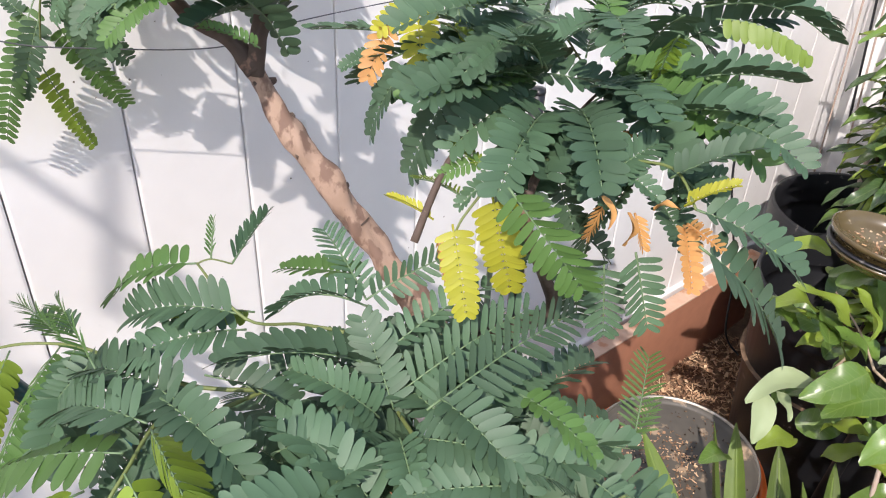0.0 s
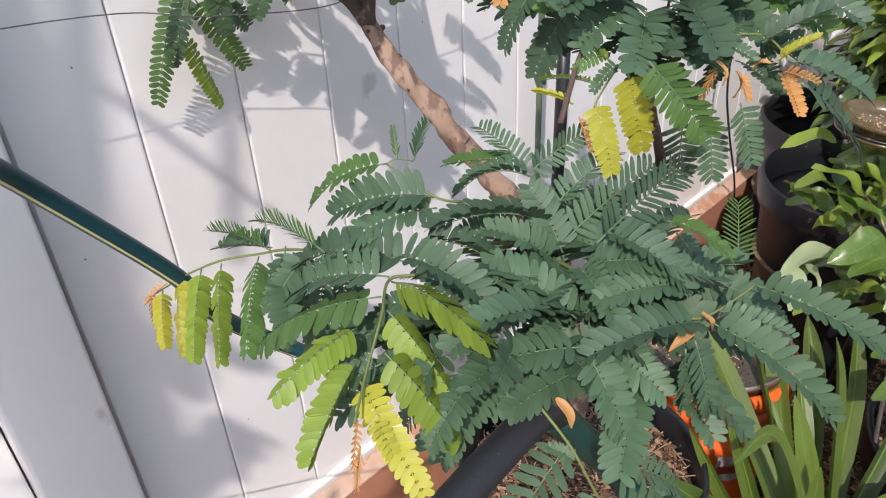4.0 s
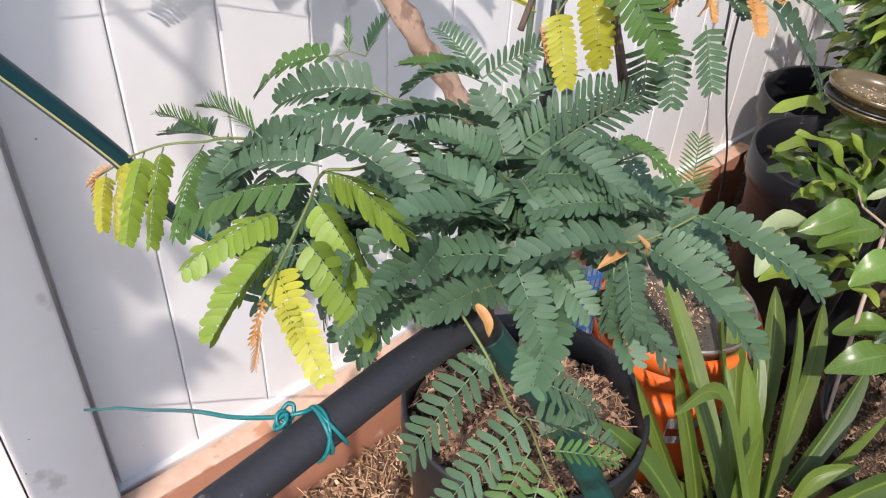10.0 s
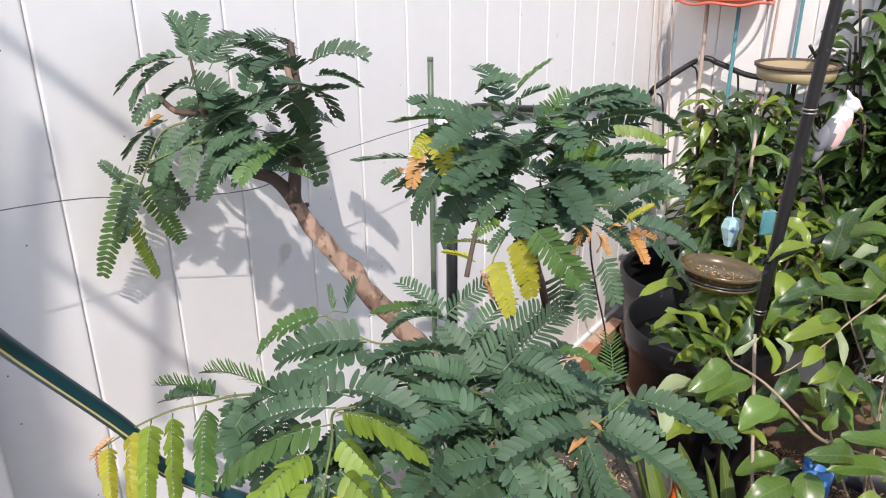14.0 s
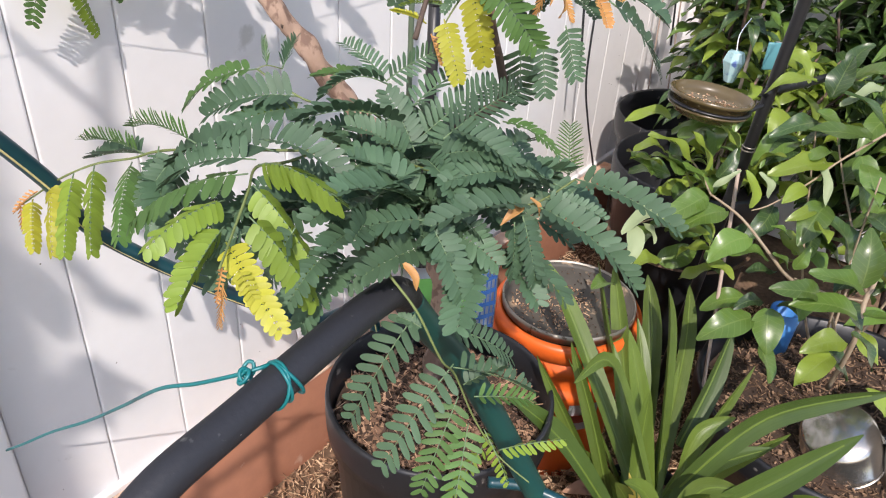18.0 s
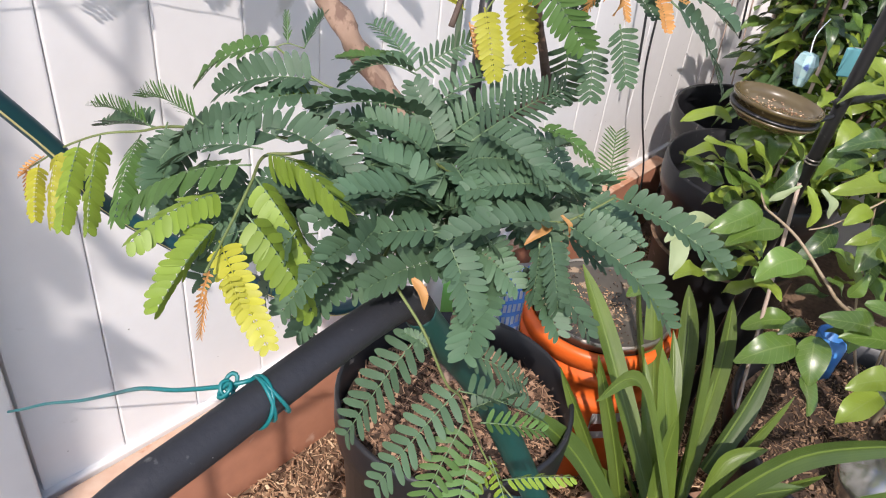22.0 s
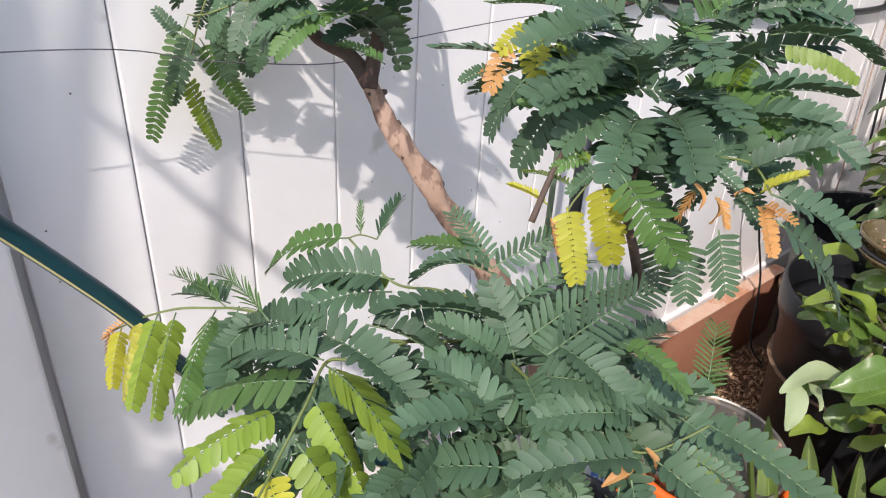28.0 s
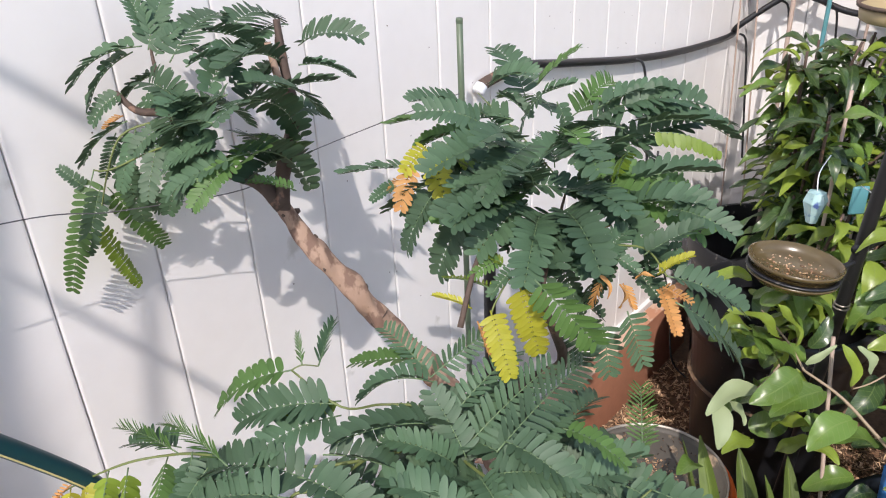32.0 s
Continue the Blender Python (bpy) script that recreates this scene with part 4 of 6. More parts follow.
pinnate(tree, (-0.003, -0.337, 1.126), (-0.022, -0.344, 1.121), 0.05, LEAF_ORANGE, leaflet=0.17, closed=0.75, pairs=8)
pinnate(tree, (0.091, -0.344, 1.179), (0.034, -0.326, 1.194), 0.12)
pinnate(tree, (0.083, -0.346, 1.170), (0.010, -0.318, 1.176), 0.08, LEAF_MID)
pinnate(tree, (0.086, -0.362, 1.160), (0.028, -0.372, 1.158), 0.15, LEAF_LIGHT)
pinnate(tree, (0.056, -0.359, 1.160), (0.025, -0.404, 1.149), 0.15, LEAF_LIGHT)
pinnate(tree, (-0.040, -0.417, 1.144), (-0.058, -0.399, 1.092), 0.12)
pinnate(tree, (-0.011, -0.438, 1.132), (-0.037, -0.417, 1.064), 0.12)
pinnate(tree, (-0.020, -0.417, 1.152), (-0.045, -0.366, 1.117), 0.15)
pinnate(tree, (-0.012, -0.342, 1.124), (-0.041, -0.340, 1.118), 0.1)
pinnate(tree, (0.108, -0.366, 1.199), (0.112, -0.419, 1.217), 0.2)
pinnate(tree, (0.111, -0.422, 1.207), (0.127, -0.457, 1.243), 0.1, LEAF_MID)
pinnate(tree, (0.110, -0.428, 1.199), (0.114, -0.462, 1.214), 0.05, closed=0.7)
pinnate(tree, (0.101, -0.360, 1.172), (0.086, -0.413, 1.145), 0.2)
pinnate(tree, (0.109, -0.376, 1.192), (0.108, -0.414, 1.175), 0.2)
pinnate(tree, (0.110, -0.433, 1.204), (0.098, -0.411, 1.156), 0.2)
pinnate(tree, (0.107, -0.448, 1.196), (0.114, -0.454, 1.156), 0.2)
pinnate(tree, (0.019, -0.456, 1.117), (0.113, -0.447, 1.155), 0.2)
pinnate(tree, (0.015, -0.464, 1.104), (0.050, -0.407, 1.144), 0.15)
pinnate(tree, (0.041, -0.446, 1.130), (0.097, -0.501, 1.110), 0.22)
pinnate(tree, (0.110, -0.459, 1.101), (0.055, -0.552, 1.123), 0.2)
pinnate(tree, (0.096, -0.527, 1.188), (0.121, -0.455, 1.149), 0.22)
pinnate(tree, (0.090, -0.535, 1.185), (0.132, -0.472, 1.105), 0.18)
pinnate(tree, (0.071, -0.546, 1.178), (0.084, -0.528, 1.139), 0.15, LEAF_LIGHT)
pinnate(tree, (0.117, -0.487, 1.194), (0.157, -0.541, 1.210), 0.2)
pinnate(tree, (0.115, -0.512, 1.194), (0.173, -0.562, 1.197), 0.2)
pinnate(tree, (0.118, -0.530, 1.185), (0.169, -0.595, 1.172), 0.28)
pinnate(tree, (0.123, -0.538, 1.178), (0.152, -0.593, 1.163), 0.22, LEAF_LIGHT)
pinnate(tree, (0.079, -0.542, 1.145), (0.126, -0.600, 1.153), 0.16)
pinnate(tree, (0.066, -0.545, 1.124), (0.072, -0.618, 1.145), 0.2)
pinnate(tree, (0.059, -0.591, 1.140), (0.059, -0.648, 1.133), 0.2)
pinnate(tree, (0.011, -0.597, 1.119), (0.036, -0.630, 1.143), 0.1, closed=0.4)
pinnate(tree, (-0.025, -0.547, 1.109), (0.041, -0.528, 1.114), 0.1)
pinnate(tree, (-0.014, -0.566, 1.110), (0.034, -0.569, 1.123), 0.1)
pinnate(tree, (0.024, -0.471, 1.103), (-0.032, -0.542, 1.110), 0.2)
pinnate(tree, (0.027, -0.451, 1.097), (-0.024, -0.527, 1.095), 0.2)
pinnate(tree, (0.038, -0.484, 1.111), (0.017, -0.512, 1.112), 0.02, LEAF_ORANGE, closed=0.8, leaflet=0.17, pairs=8)
pinnate(tree, (0.035, -0.515, 1.112), (-0.006, -0.534, 1.115), 0.02, LEAF_ORANGE, closed=0.8, leaflet=0.17, pairs=8)
pinnate(tree, (0.044, -0.549, 1.119), (0.034, -0.541, 1.116), 0.02, LEAF_ORANGE, closed=0.8, leaflet=0.17, pairs=8)
pinnate(tree, (-0.002, -0.624, 1.115), (0.026, -0.675, 1.089), 0.18)
pinnate(tree, (-0.027, -0.644, 1.111), (0.016, -0.682, 1.049), 0.15)
pinnate(tree, (-0.026, -0.515, 1.024), (-0.014, -0.518, 1.043), 0.05)
pinnate(tree, (-0.020, -0.460, 1.090), (-0.014, -0.415, 1.090), 0.1)
pinnate(tree, (0.000, -0.519, 1.105), (0.003, -0.562, 1.101), 0.15)
pinnate(tree, (0.029, -0.568, 1.108), (-0.013, -0.573, 1.086), 0.15)
pinnate(tree, (0.030, -0.589, 1.099), (0.034, -0.616, 1.121), 0.1)
pinnate(tree, (-0.000, -0.532, 1.065), (0.024, -0.554, 1.037), 0.1)
pinnate(tree, (0.140, -0.411, 1.107), (0.075, -0.387, 1.123), 0.2)
pinnate(tree, (0.189, -0.408, 1.104), (0.120, -0.503, 1.135), 0.2)
pinnate(tree, (0.134, -0.371, 1.132), (0.041, -0.370, 1.131), 0.2)
pinnate(tree, (0.085, -0.463, 1.090), (0.023, -0.454, 1.075), 0.2)
pinnate(tree, (0.156, -0.465, 1.089), (0.081, -0.562, 1.107), 0.2)
pinnate(tree, (0.068, -0.385, 1.125), (0.009, -0.369, 1.129), 0.2)
pinnate(tree, (0.047, -0.408, 1.113), (-0.001, -0.417, 1.080), 0.2)
pinnate(tree, (0.147, -0.485, 1.170), (0.144, -0.538, 1.136), 0.2)
pinnate(tree, (-0.073, -0.506, 1.074), (-0.081, -0.532, 1.024), 0.08, LEAF_YELLOW, up=(-.6,-.6,.4), leaflet=.28, pairs=13)
pinnate(tree, (-0.062, -0.527, 1.101), (-0.052, -0.540, 1.036), 0.08, LEAF_YELLOW, up=(-.6,-.6,.4), leaflet=.28, pairs=13)
pinnate(tree, (-0.072, -0.549, 1.118), (-0.046, -0.590, 1.063), 0.1, LEAF_MID, up=(-.6,-.6,.4), leaflet=.30, pairs=13, slim=.85)
pinnate(tree, (-0.072, -0.491, 1.057), (-0.078, -0.507, 1.034), 0.05, LEAF_ORANGE, up=(-.6,-.6,.4), closed=.78, pairs=10, leaflet=0.17)
pinnate(tree, (-0.068, -0.482, 1.064), (-0.081, -0.451, 1.071), 0.12, LEAF_YELLOW, closed=.78, pairs=13, leaflet=.12)
pinnate(tree, (-0.052, -0.496, 1.079), (-0.044, -0.431, 1.065), 0.12, LEAF_LIGHT, closed=.8, pairs=14, leaflet=.14)
pinnate(tree, (-0.034, -0.492, 1.094), (-0.042, -0.463, 1.106), 0.1, LEAF_LIGHT, closed=.6, pairs=12, leaflet=.18)
pinnate(tree, (-0.022, -0.579, 1.107), (-0.024, -0.572, 1.080), 0.08, LEAF_ORANGE, up=(-.6,-.6,.4), closed=.78, pairs=9, leaflet=.24)
ovate(tree, (-0.029, -0.581, 1.113), (-0.030, -0.592, 1.097), 0.34, LEAF_ORANGE, 0.2)
ovate(tree, (-0.019, -0.594, 1.105), (-0.021, -0.598, 1.085), 0.34, LEAF_ORANGE, 0.2)
pinnate(tree, (-0.009, -0.591, 1.100), (-0.009, -0.601, 1.081), 0.08, LEAF_ORANGE, up=(-.6,-.6,.4), closed=.78, pairs=9, leaflet=0.17)
ovate(tree, (0.000, -0.597, 1.102), (0.002, -0.611, 1.110), 0.34, LEAF_ORANGE, 0.2)
pinnate(tree, (-0.009, -0.623, 1.107), (-0.039, -0.652, 1.093), 0.06, LEAF_ORANGE, up=(-.6,-.6,.4), closed=.25, pairs=13, leaflet=.2)
pinnate(tree, (-0.009, -0.625, 1.109), (-0.021, -0.653, 1.111), 0.1, LEAF_ORANGE, up=(-.6,-.6,.4), closed=.78, pairs=9, leaflet=0.17)
pinnate(tree, (0.001, -0.615, 1.112), (0.011, -0.637, 1.131), 0.1, LEAF_YELLOW, closed=.5, pairs=13, leaflet=.17)
pinnate(tree, (0.005, -0.544, 1.043), (0.030, -0.534, 0.974), 0.03, up=(-.6,-.6,.4), pairs=9, leaflet=.31, slim=.8)
pinnate(tree, (-0.002, -0.572, 1.051), (-0.004, -0.582, 1.004), 0.03, up=(-.6,-.6,.4), pairs=9, leaflet=.31, slim=.8)
pinnate(tree, (-0.009, -0.597, 1.076), (-0.006, -0.613, 1.030), 0.03, up=(-.6,-.6,.4), pairs=10, leaflet=.31, slim=.8)
pinnate(tree, (0.031, -0.495, 1.110), (-0.025, -0.545, 1.109), 0.1, up=(-.6,-.6,.4))
pinnate(tree, (-0.009, -0.546, 1.110), (0.038, -0.524, 1.109), 0.1)
pinnate(tree, (-0.033, -0.499, 1.092), (-0.055, -0.493, 1.075), 0.15)
pinnate(tree, (-0.025, -0.503, 1.097), (-0.035, -0.543, 1.086), 0.1)
pinnate(tree, (-0.033, -0.487, 1.098), (-0.057, -0.474, 1.088), 0.15, LEAF_MID)
pinnate(tree, (-0.016, -0.548, 1.108), (-0.025, -0.582, 1.105), 0.1)
pinnate(tree, (0.004, -0.563, 1.113), (0.004, -0.595, 1.107), 0.15)
pinnate(tree, (-0.006, -0.527, 1.097), (-0.002, -0.544, 1.062), 0.1)
pinnate(tree, (0.008, -0.562, 1.088), (0.016, -0.542, 1.036), 0.1)
pinnate(tree, (0.036, -0.573, 1.090), (0.007, -0.618, 1.084), 0.1)
pinnate(tree, (0.009, -0.499, 1.097), (-0.023, -0.507, 1.073), 0.1)
pinnate(tree, (0.033, -0.588, 1.111), (0.016, -0.626, 1.108), 0.1)
# low spreading group
pinnate(tree, (-0.318, -0.203, 0.892), (-0.354, -0.245, 0.838), 0.14, LEAF_YELLOW, up=(-.6,-.6,.5), leaflet=0.25, pairs=15, droop=0.5)
pinnate(tree, (-0.326, -0.165, 0.858), (-0.354, -0.205, 0.825), 0.14, LEAF_YELLOW, up=(-.6,-.6,.5), leaflet=0.26, pairs=12, droop=0.5)
pinnate(tree, (-0.305, -0.224, 0.902), (-0.356, -0.276, 0.852), 0.14, LEAF_LIGHT, up=(-.6,-.6,.5), leaflet=0.23, pairs=16, droop=0.6)
pinnate(tree, (-0.298, -0.255, 0.919), (-0.349, -0.316, 0.868), 0.14, LEAF_LIGHT, up=(-.6,-.6,.5), leaflet=0.22, pairs=17, droop=0.8)
pinnate(tree, (-0.265, -0.267, 0.915), (-0.337, -0.348, 0.891), 0.14, LEAF_MID, up=(-.6,-.6,.5), leaflet=0.20, pairs=17, droop=0.7)
pinnate(tree, (-0.252, -0.310, 0.933), (-0.295, -0.344, 0.915), 0.14, None, up=(-.6,-.6,.5), leaflet=0.3, pairs=13, droop=-0.35)
pinnate(tree, (-0.334, -0.153, 0.855), (-0.344, -0.167, 0.831), 0.1, LEAF_ORANGE, leaflet=0.2, closed=0.75, pairs=8)
pinnate(tree, (-0.322, -0.172, 0.869), (-0.343, -0.157, 0.847), 0.1, LEAF_ORANGE, leaflet=0.2, closed=0.6, pairs=8)
pinnate(tree, (-0.264, -0.290, 0.932), (-0.275, -0.201, 0.921), 0.16, LEAF_MID, leaflet=.19, droop=-1.2, slim=.62, pairs=17)
pinnate(tree, (-0.267, -0.383, 0.974), (-0.258, -0.269, 0.952), 0.16, LEAF_MID, leaflet=.17, droop=-1.2, slim=.62, pairs=18)
pinnate(tree, (-0.254, -0.276, 0.924), (-0.273, -0.210, 0.904), 0.1)
pinnate(tree, (-0.263, -0.341, 0.945), (-0.301, -0.338, 0.909), 0.15)
pinnate(tree, (-0.256, -0.310, 0.924), (-0.310, -0.377, 0.914), 0.12)
pinnate(tree, (-0.281, -0.470, 0.980), (-0.344, -0.389, 0.928), 0.22, LEAF_MID, droop=0.30, leaflet=.34)
pinnate(tree, (-0.305, -0.468, 0.964), (-0.382, -0.471, 0.954), 0.2, LEAF_LIGHT, droop=0.5)
pinnate(tree, (-0.262, -0.458, 0.982), (-0.293, -0.370, 0.939), 0.22)
pinnate(tree, (-0.237, -0.458, 0.980), (-0.266, -0.346, 0.944), 0.25)
pinnate(tree, (-0.188, -0.378, 1.022), (-0.233, -0.327, 0.984), 0.28, LEAF_MID)
pinnate(tree, (-0.183, -0.430, 1.008), (-0.231, -0.355, 0.982), 0.22)
pinnate(tree, (-0.182, -0.431, 0.996), (-0.250, -0.397, 0.982), 0.22)
pinnate(tree, (-0.167, -0.414, 0.993), (-0.210, -0.382, 0.990), 0.15, LEAF_LIGHT)
pinnate(tree, (-0.180, -0.383, 1.025), (-0.168, -0.367, 1.044), 0.05, LEAF_MID, closed=0.85)
pinnate(tree, (-0.169, -0.391, 1.021), (-0.128, -0.367, 1.035), 0.05, closed=0.85)
pinnate(tree, (-0.261, -0.459, 0.977), (-0.273, -0.565, 0.986), 0.22, LEAF_LIGHT)
pinnate(tree, (-0.285, -0.480, 0.975), (-0.279, -0.545, 0.915), 0.15, LEAF_LIGHT)
pinnate(tree, (-0.312, -0.506, 0.967), (-0.293, -0.555, 0.898), 0.15, LEAF_LIGHT)
pinnate(tree, (-0.321, -0.485, 0.953), (-0.390, -0.514, 0.927), 0.15, LEAF_LIGHT)
pinnate(tree, (-0.332, -0.501, 0.950), (-0.350, -0.580, 0.915), 0.12, LEAF_YELLOW, up=(-.5,-.4,.75), leaflet=.19, pairs=15, droop=-0.15)
pinnate(tree, (-0.348, -0.534, 0.947), (-0.351, -0.559, 0.923), 0.1, LEAF_YELLOW)
pinnate(tree, (-0.374, -0.551, 0.957), (-0.382, -0.552, 0.925), 0.02, LEAF_ORANGE, closed=0.95, pairs=10, leaflet=0.17)
pinnate(tree, (-0.358, -0.529, 0.952), (-0.383, -0.553, 0.947), 0.02, LEAF_ORANGE, closed=0.9, leaflet=0.17, pairs=8)
pinnate(tree, (-0.224, -0.528, 0.898), (-0.293, -0.539, 0.866), 0.1)
pinnate(tree, (-0.232, -0.507, 0.878), (-0.282, -0.516, 0.862), 0.1)
pinnate(tree, (-0.248, -0.502, 0.867), (-0.276, -0.533, 0.843), 0.1)
pinnate(tree, (-0.252, -0.459, 0.997), (-0.237, -0.532, 0.983), 0.25)
pinnate(tree, (-0.222, -0.453, 0.994), (-0.183, -0.495, 0.971), 0.25)
pinnate(tree, (-0.183, -0.459, 0.970), (-0.124, -0.461, 0.975), 0.2)
pinnate(tree, (-0.124, -0.505, 0.981), (-0.213, -0.459, 1.003), 0.3)
pinnate(tree, (-0.120, -0.482, 1.017), (-0.162, -0.438, 1.005), 0.5)
pinnate(tree, (-0.118, -0.476, 1.019), (-0.110, -0.415, 1.038), 0.15, leaflet=.22, slim=.66, droop=-0.5)
pinnate(tree, (-0.119, -0.477, 1.019), (-0.060, -0.492, 1.039), 0.1, leaflet=.22, slim=.66, droop=-0.5)
pinnate(tree, (-0.098, -0.448, 1.012), (-0.134, -0.397, 1.006), 0.1, LEAF_MID)
pinnate(tree, (-0.123, -0.506, 0.998), (-0.049, -0.514, 1.020), 0.15, leaflet=.22, slim=.66, droop=-0.5)
pinnate(tree, (-0.124, -0.523, 0.977), (-0.036, -0.542, 1.012), 0.1, leaflet=.22, slim=.66, droop=-0.5)
pinnate(tree, (-0.131, -0.556, 0.990), (-0.007, -0.556, 1.004), 0.08, leaflet=.22, slim=.66, droop=-0.5)
pinnate(tree, (-0.132, -0.525, 0.967), (-0.127, -0.485, 1.012), 0.1)
pinnate(tree, (-0.109, -0.511, 0.969), (-0.106, -0.487, 0.999), 0.1)
pinnate(tree, (-0.141, -0.522, 0.963), (-0.176, -0.483, 0.993), 0.22)
pinnate(tree, (-0.215, -0.518, 0.976), (-0.153, -0.530, 0.964), 0.2)
pinnate(tree, (-0.177, -0.573, 0.951), (-0.199, -0.501, 0.980), 0.2)
pinnate(tree, (-0.218, -0.550, 0.960), (-0.162, -0.553, 0.968), 0.15)
pinnate(tree, (-0.203, -0.596, 0.953), (-0.263, -0.541, 0.935), 0.2)
pinnate(tree, (-0.167, -0.559, 0.939), (-0.256, -0.549, 0.982), 0.2)
pinnate(tree, (-0.115, -0.625, 0.975), (-0.167, -0.588, 0.972), 0.15)
pinnate(tree, (-0.147, -0.551, 0.973), (-0.172, -0.605, 0.962), 0.15)
pinnate(tree, (-0.122, -0.644, 0.953), (-0.203, -0.606, 0.952), 0.18)
pinnate(tree, (-0.145, -0.558, 0.977), (-0.114, -0.616, 0.986), 0.2)
pinnate(tree, (-0.123, -0.559, 0.997), (-0.116, -0.626, 0.974), 0.25)
pinnate(tree, (-0.089, -0.590, 1.004), (-0.078, -0.640, 0.987), 0.25, LEAF_MID)
pinnate(tree, (-0.116, -0.617, 0.983), (-0.084, -0.635, 0.956), 0.2)
pinnate(tree, (-0.116, -0.563, 0.973), (-0.114, -0.491, 0.957), 0.2)
pinnate(tree, (-0.112, -0.645, 0.949), (-0.090, -0.741, 0.895), 0.22, leaflet=.175, droop=-0.85)
pinnate(tree, (-0.064, -0.657, 0.961), (-0.048, -0.754, 0.939), 0.15, leaflet=.175, droop=-0.85)
pinnate(tree, (-0.097, -0.647, 0.950), (-0.079, -0.698, 0.941), 0.18, leaflet=.175, droop=-0.85)
pinnate(tree, (-0.058, -0.633, 0.945), (-0.052, -0.679, 0.928), 0.2)
pinnate(tree, (-0.155, -0.652, 0.953), (-0.164, -0.661, 0.907), 0.06)
pinnate(tree, (-0.144, -0.653, 0.954), (-0.149, -0.676, 0.901), 0.06)
pinnate(tree, (-0.205, -0.603, 0.952), (-0.206, -0.639, 0.898), 0.12)
pinnate(tree, (-0.175, -0.603, 0.950), (-0.158, -0.630, 0.921), 0.15)
pinnate(tree, (-0.152, -0.607, 0.936), (-0.190, -0.598, 0.910), 0.15)
pinnate(tree, (-0.179, -0.554, 0.921), (-0.239, -0.543, 0.883), 0.1)
ovate(tree, (-0.133, -0.646, 0.956), (-0.161, -0.644, 0.951), 0.34, LEAF_ORANGE, 0.2)
ovate(tree, (-0.114, -0.642, 0.956), (-0.109, -0.652, 0.940), 0.34, LEAF_ORANGE, 0.2)
pinnate(tree, (0.012, -0.613, 0.919), (0.056, -0.585, 0.953), 0.05, LEAF_MID, droop=-0.5, slim=.42, pairs=14, leaflet=.30)
pinnate(tree, (0.012, -0.613, 0.919), (0.048, -0.602, 0.925), 0.05, LEAF_MID, droop=-0.5, slim=.40, pairs=13, leaflet=.28)
pinnate(tree, (-0.052, -0.582, 0.971), (-0.049, -0.607, 0.939), 0.15)
pinnate(tree, (-0.189, -0.527, 0.943), (-0.266, -0.528, 0.953), 0.2)
pinnate(tree, (-0.242, -0.501, 0.965), (-0.239, -0.544, 0.937), 0.2)
pinnate(tree, (-0.250, -0.457, 0.947), (-0.301, -0.456, 0.931), 0.15)
pinnate(tree, (-0.306, -0.493, 0.944), (-0.338, -0.469, 0.919), 0.15)
pinnate(tree, (-0.285, -0.528, 0.954), (-0.306, -0.517, 0.898), 0.15)
pinnate(tree, (-0.138, -0.583, 0.957), (-0.137, -0.627, 0.939), 0.15)
# dark leaves hanging behind the light ones
for base, tip in (((-0.242, -0.315, 0.936), (-0.298, -0.360, 0.901)), ((-0.262, -0.315, 0.947), (-0.313, -0.360, 0.891)), ((-0.223, -0.315, 0.902), (-0.280, -0.360, 0.856)),
                  ((-0.196, -0.315, 0.887), (-0.255, -0.360, 0.852)), ((-0.184, -0.315, 0.824), (-0.244, -0.360, 0.795))):
    pinnate(tree, base, tip, 0.12, None, up=(-.6, -.6, .5), leaflet=.26, pairs=15, droop=0.45)
# drooping shoot above the pot
pinnate(tree, (-0.215, -0.600, 0.867), (-0.279, -0.583, 0.778), 0.1, pairs=11, leaflet=.22, slim=.74)
pinnate(tree, (-0.200, -0.633, 0.816), (-0.268, -0.610, 0.726), 0.1, pairs=11, leaflet=.22, slim=.74)
pinnate(tree, (-0.219, -0.609, 0.856), (-0.226, -0.590, 0.862), 0.1, pairs=8)
pinnate(tree, (-0.189, -0.648, 0.743), (-0.242, -0.672, 0.664), 0.1, LEAF_MID, pairs=11, leaflet=.22, slim=.74)
pinnate(tree, (-0.195, -0.638, 0.776), (-0.247, -0.640, 0.695), 0.1, LEAF_MID, pairs=11, leaflet=.22, slim=.74)
pinnate(tree, (-0.173, -0.659, 0.709), (-0.233, -0.659, 0.681), 0.1, LEAF_LIGHT, pairs=10, leaflet=.22, slim=.74)
pinnate(tree, (-0.204, -0.624, 0.856), (-0.153, -0.663, 0.811), 0.15, pairs=11, leaflet=.22, slim=.74)
pinnate(tree, (-0.200, -0.633, 0.812), (-0.142, -0.680, 0.773), 0.15, pairs=11, leaflet=.22, slim=.74)
pinnate(tree, (-0.182, -0.647, 0.772), (-0.141, -0.685, 0.762), 0.1, LEAF_MID, pairs=9, slim=.74)
pinnate(tree, (-0.168, -0.672, 0.706), (-0.137, -0.722, 0.730), 0.1, LEAF_LIGHT, pairs=10, slim=.74)
pinnate(tree, (-0.169, -0.654, 0.724), (-0.180, -0.694, 0.686), 0.1, LEAF_LIGHT, pairs=9, slim=.74)
pinnate(tree, (-0.189, -0.638, 0.786), (-0.156, -0.661, 0.801), 0.1, pairs=8)
ovate(tree, (-0.233, -0.598, 0.926), (-0.234, -0.615, 0.907), 0.34, LEAF_ORANGE, 0.2)


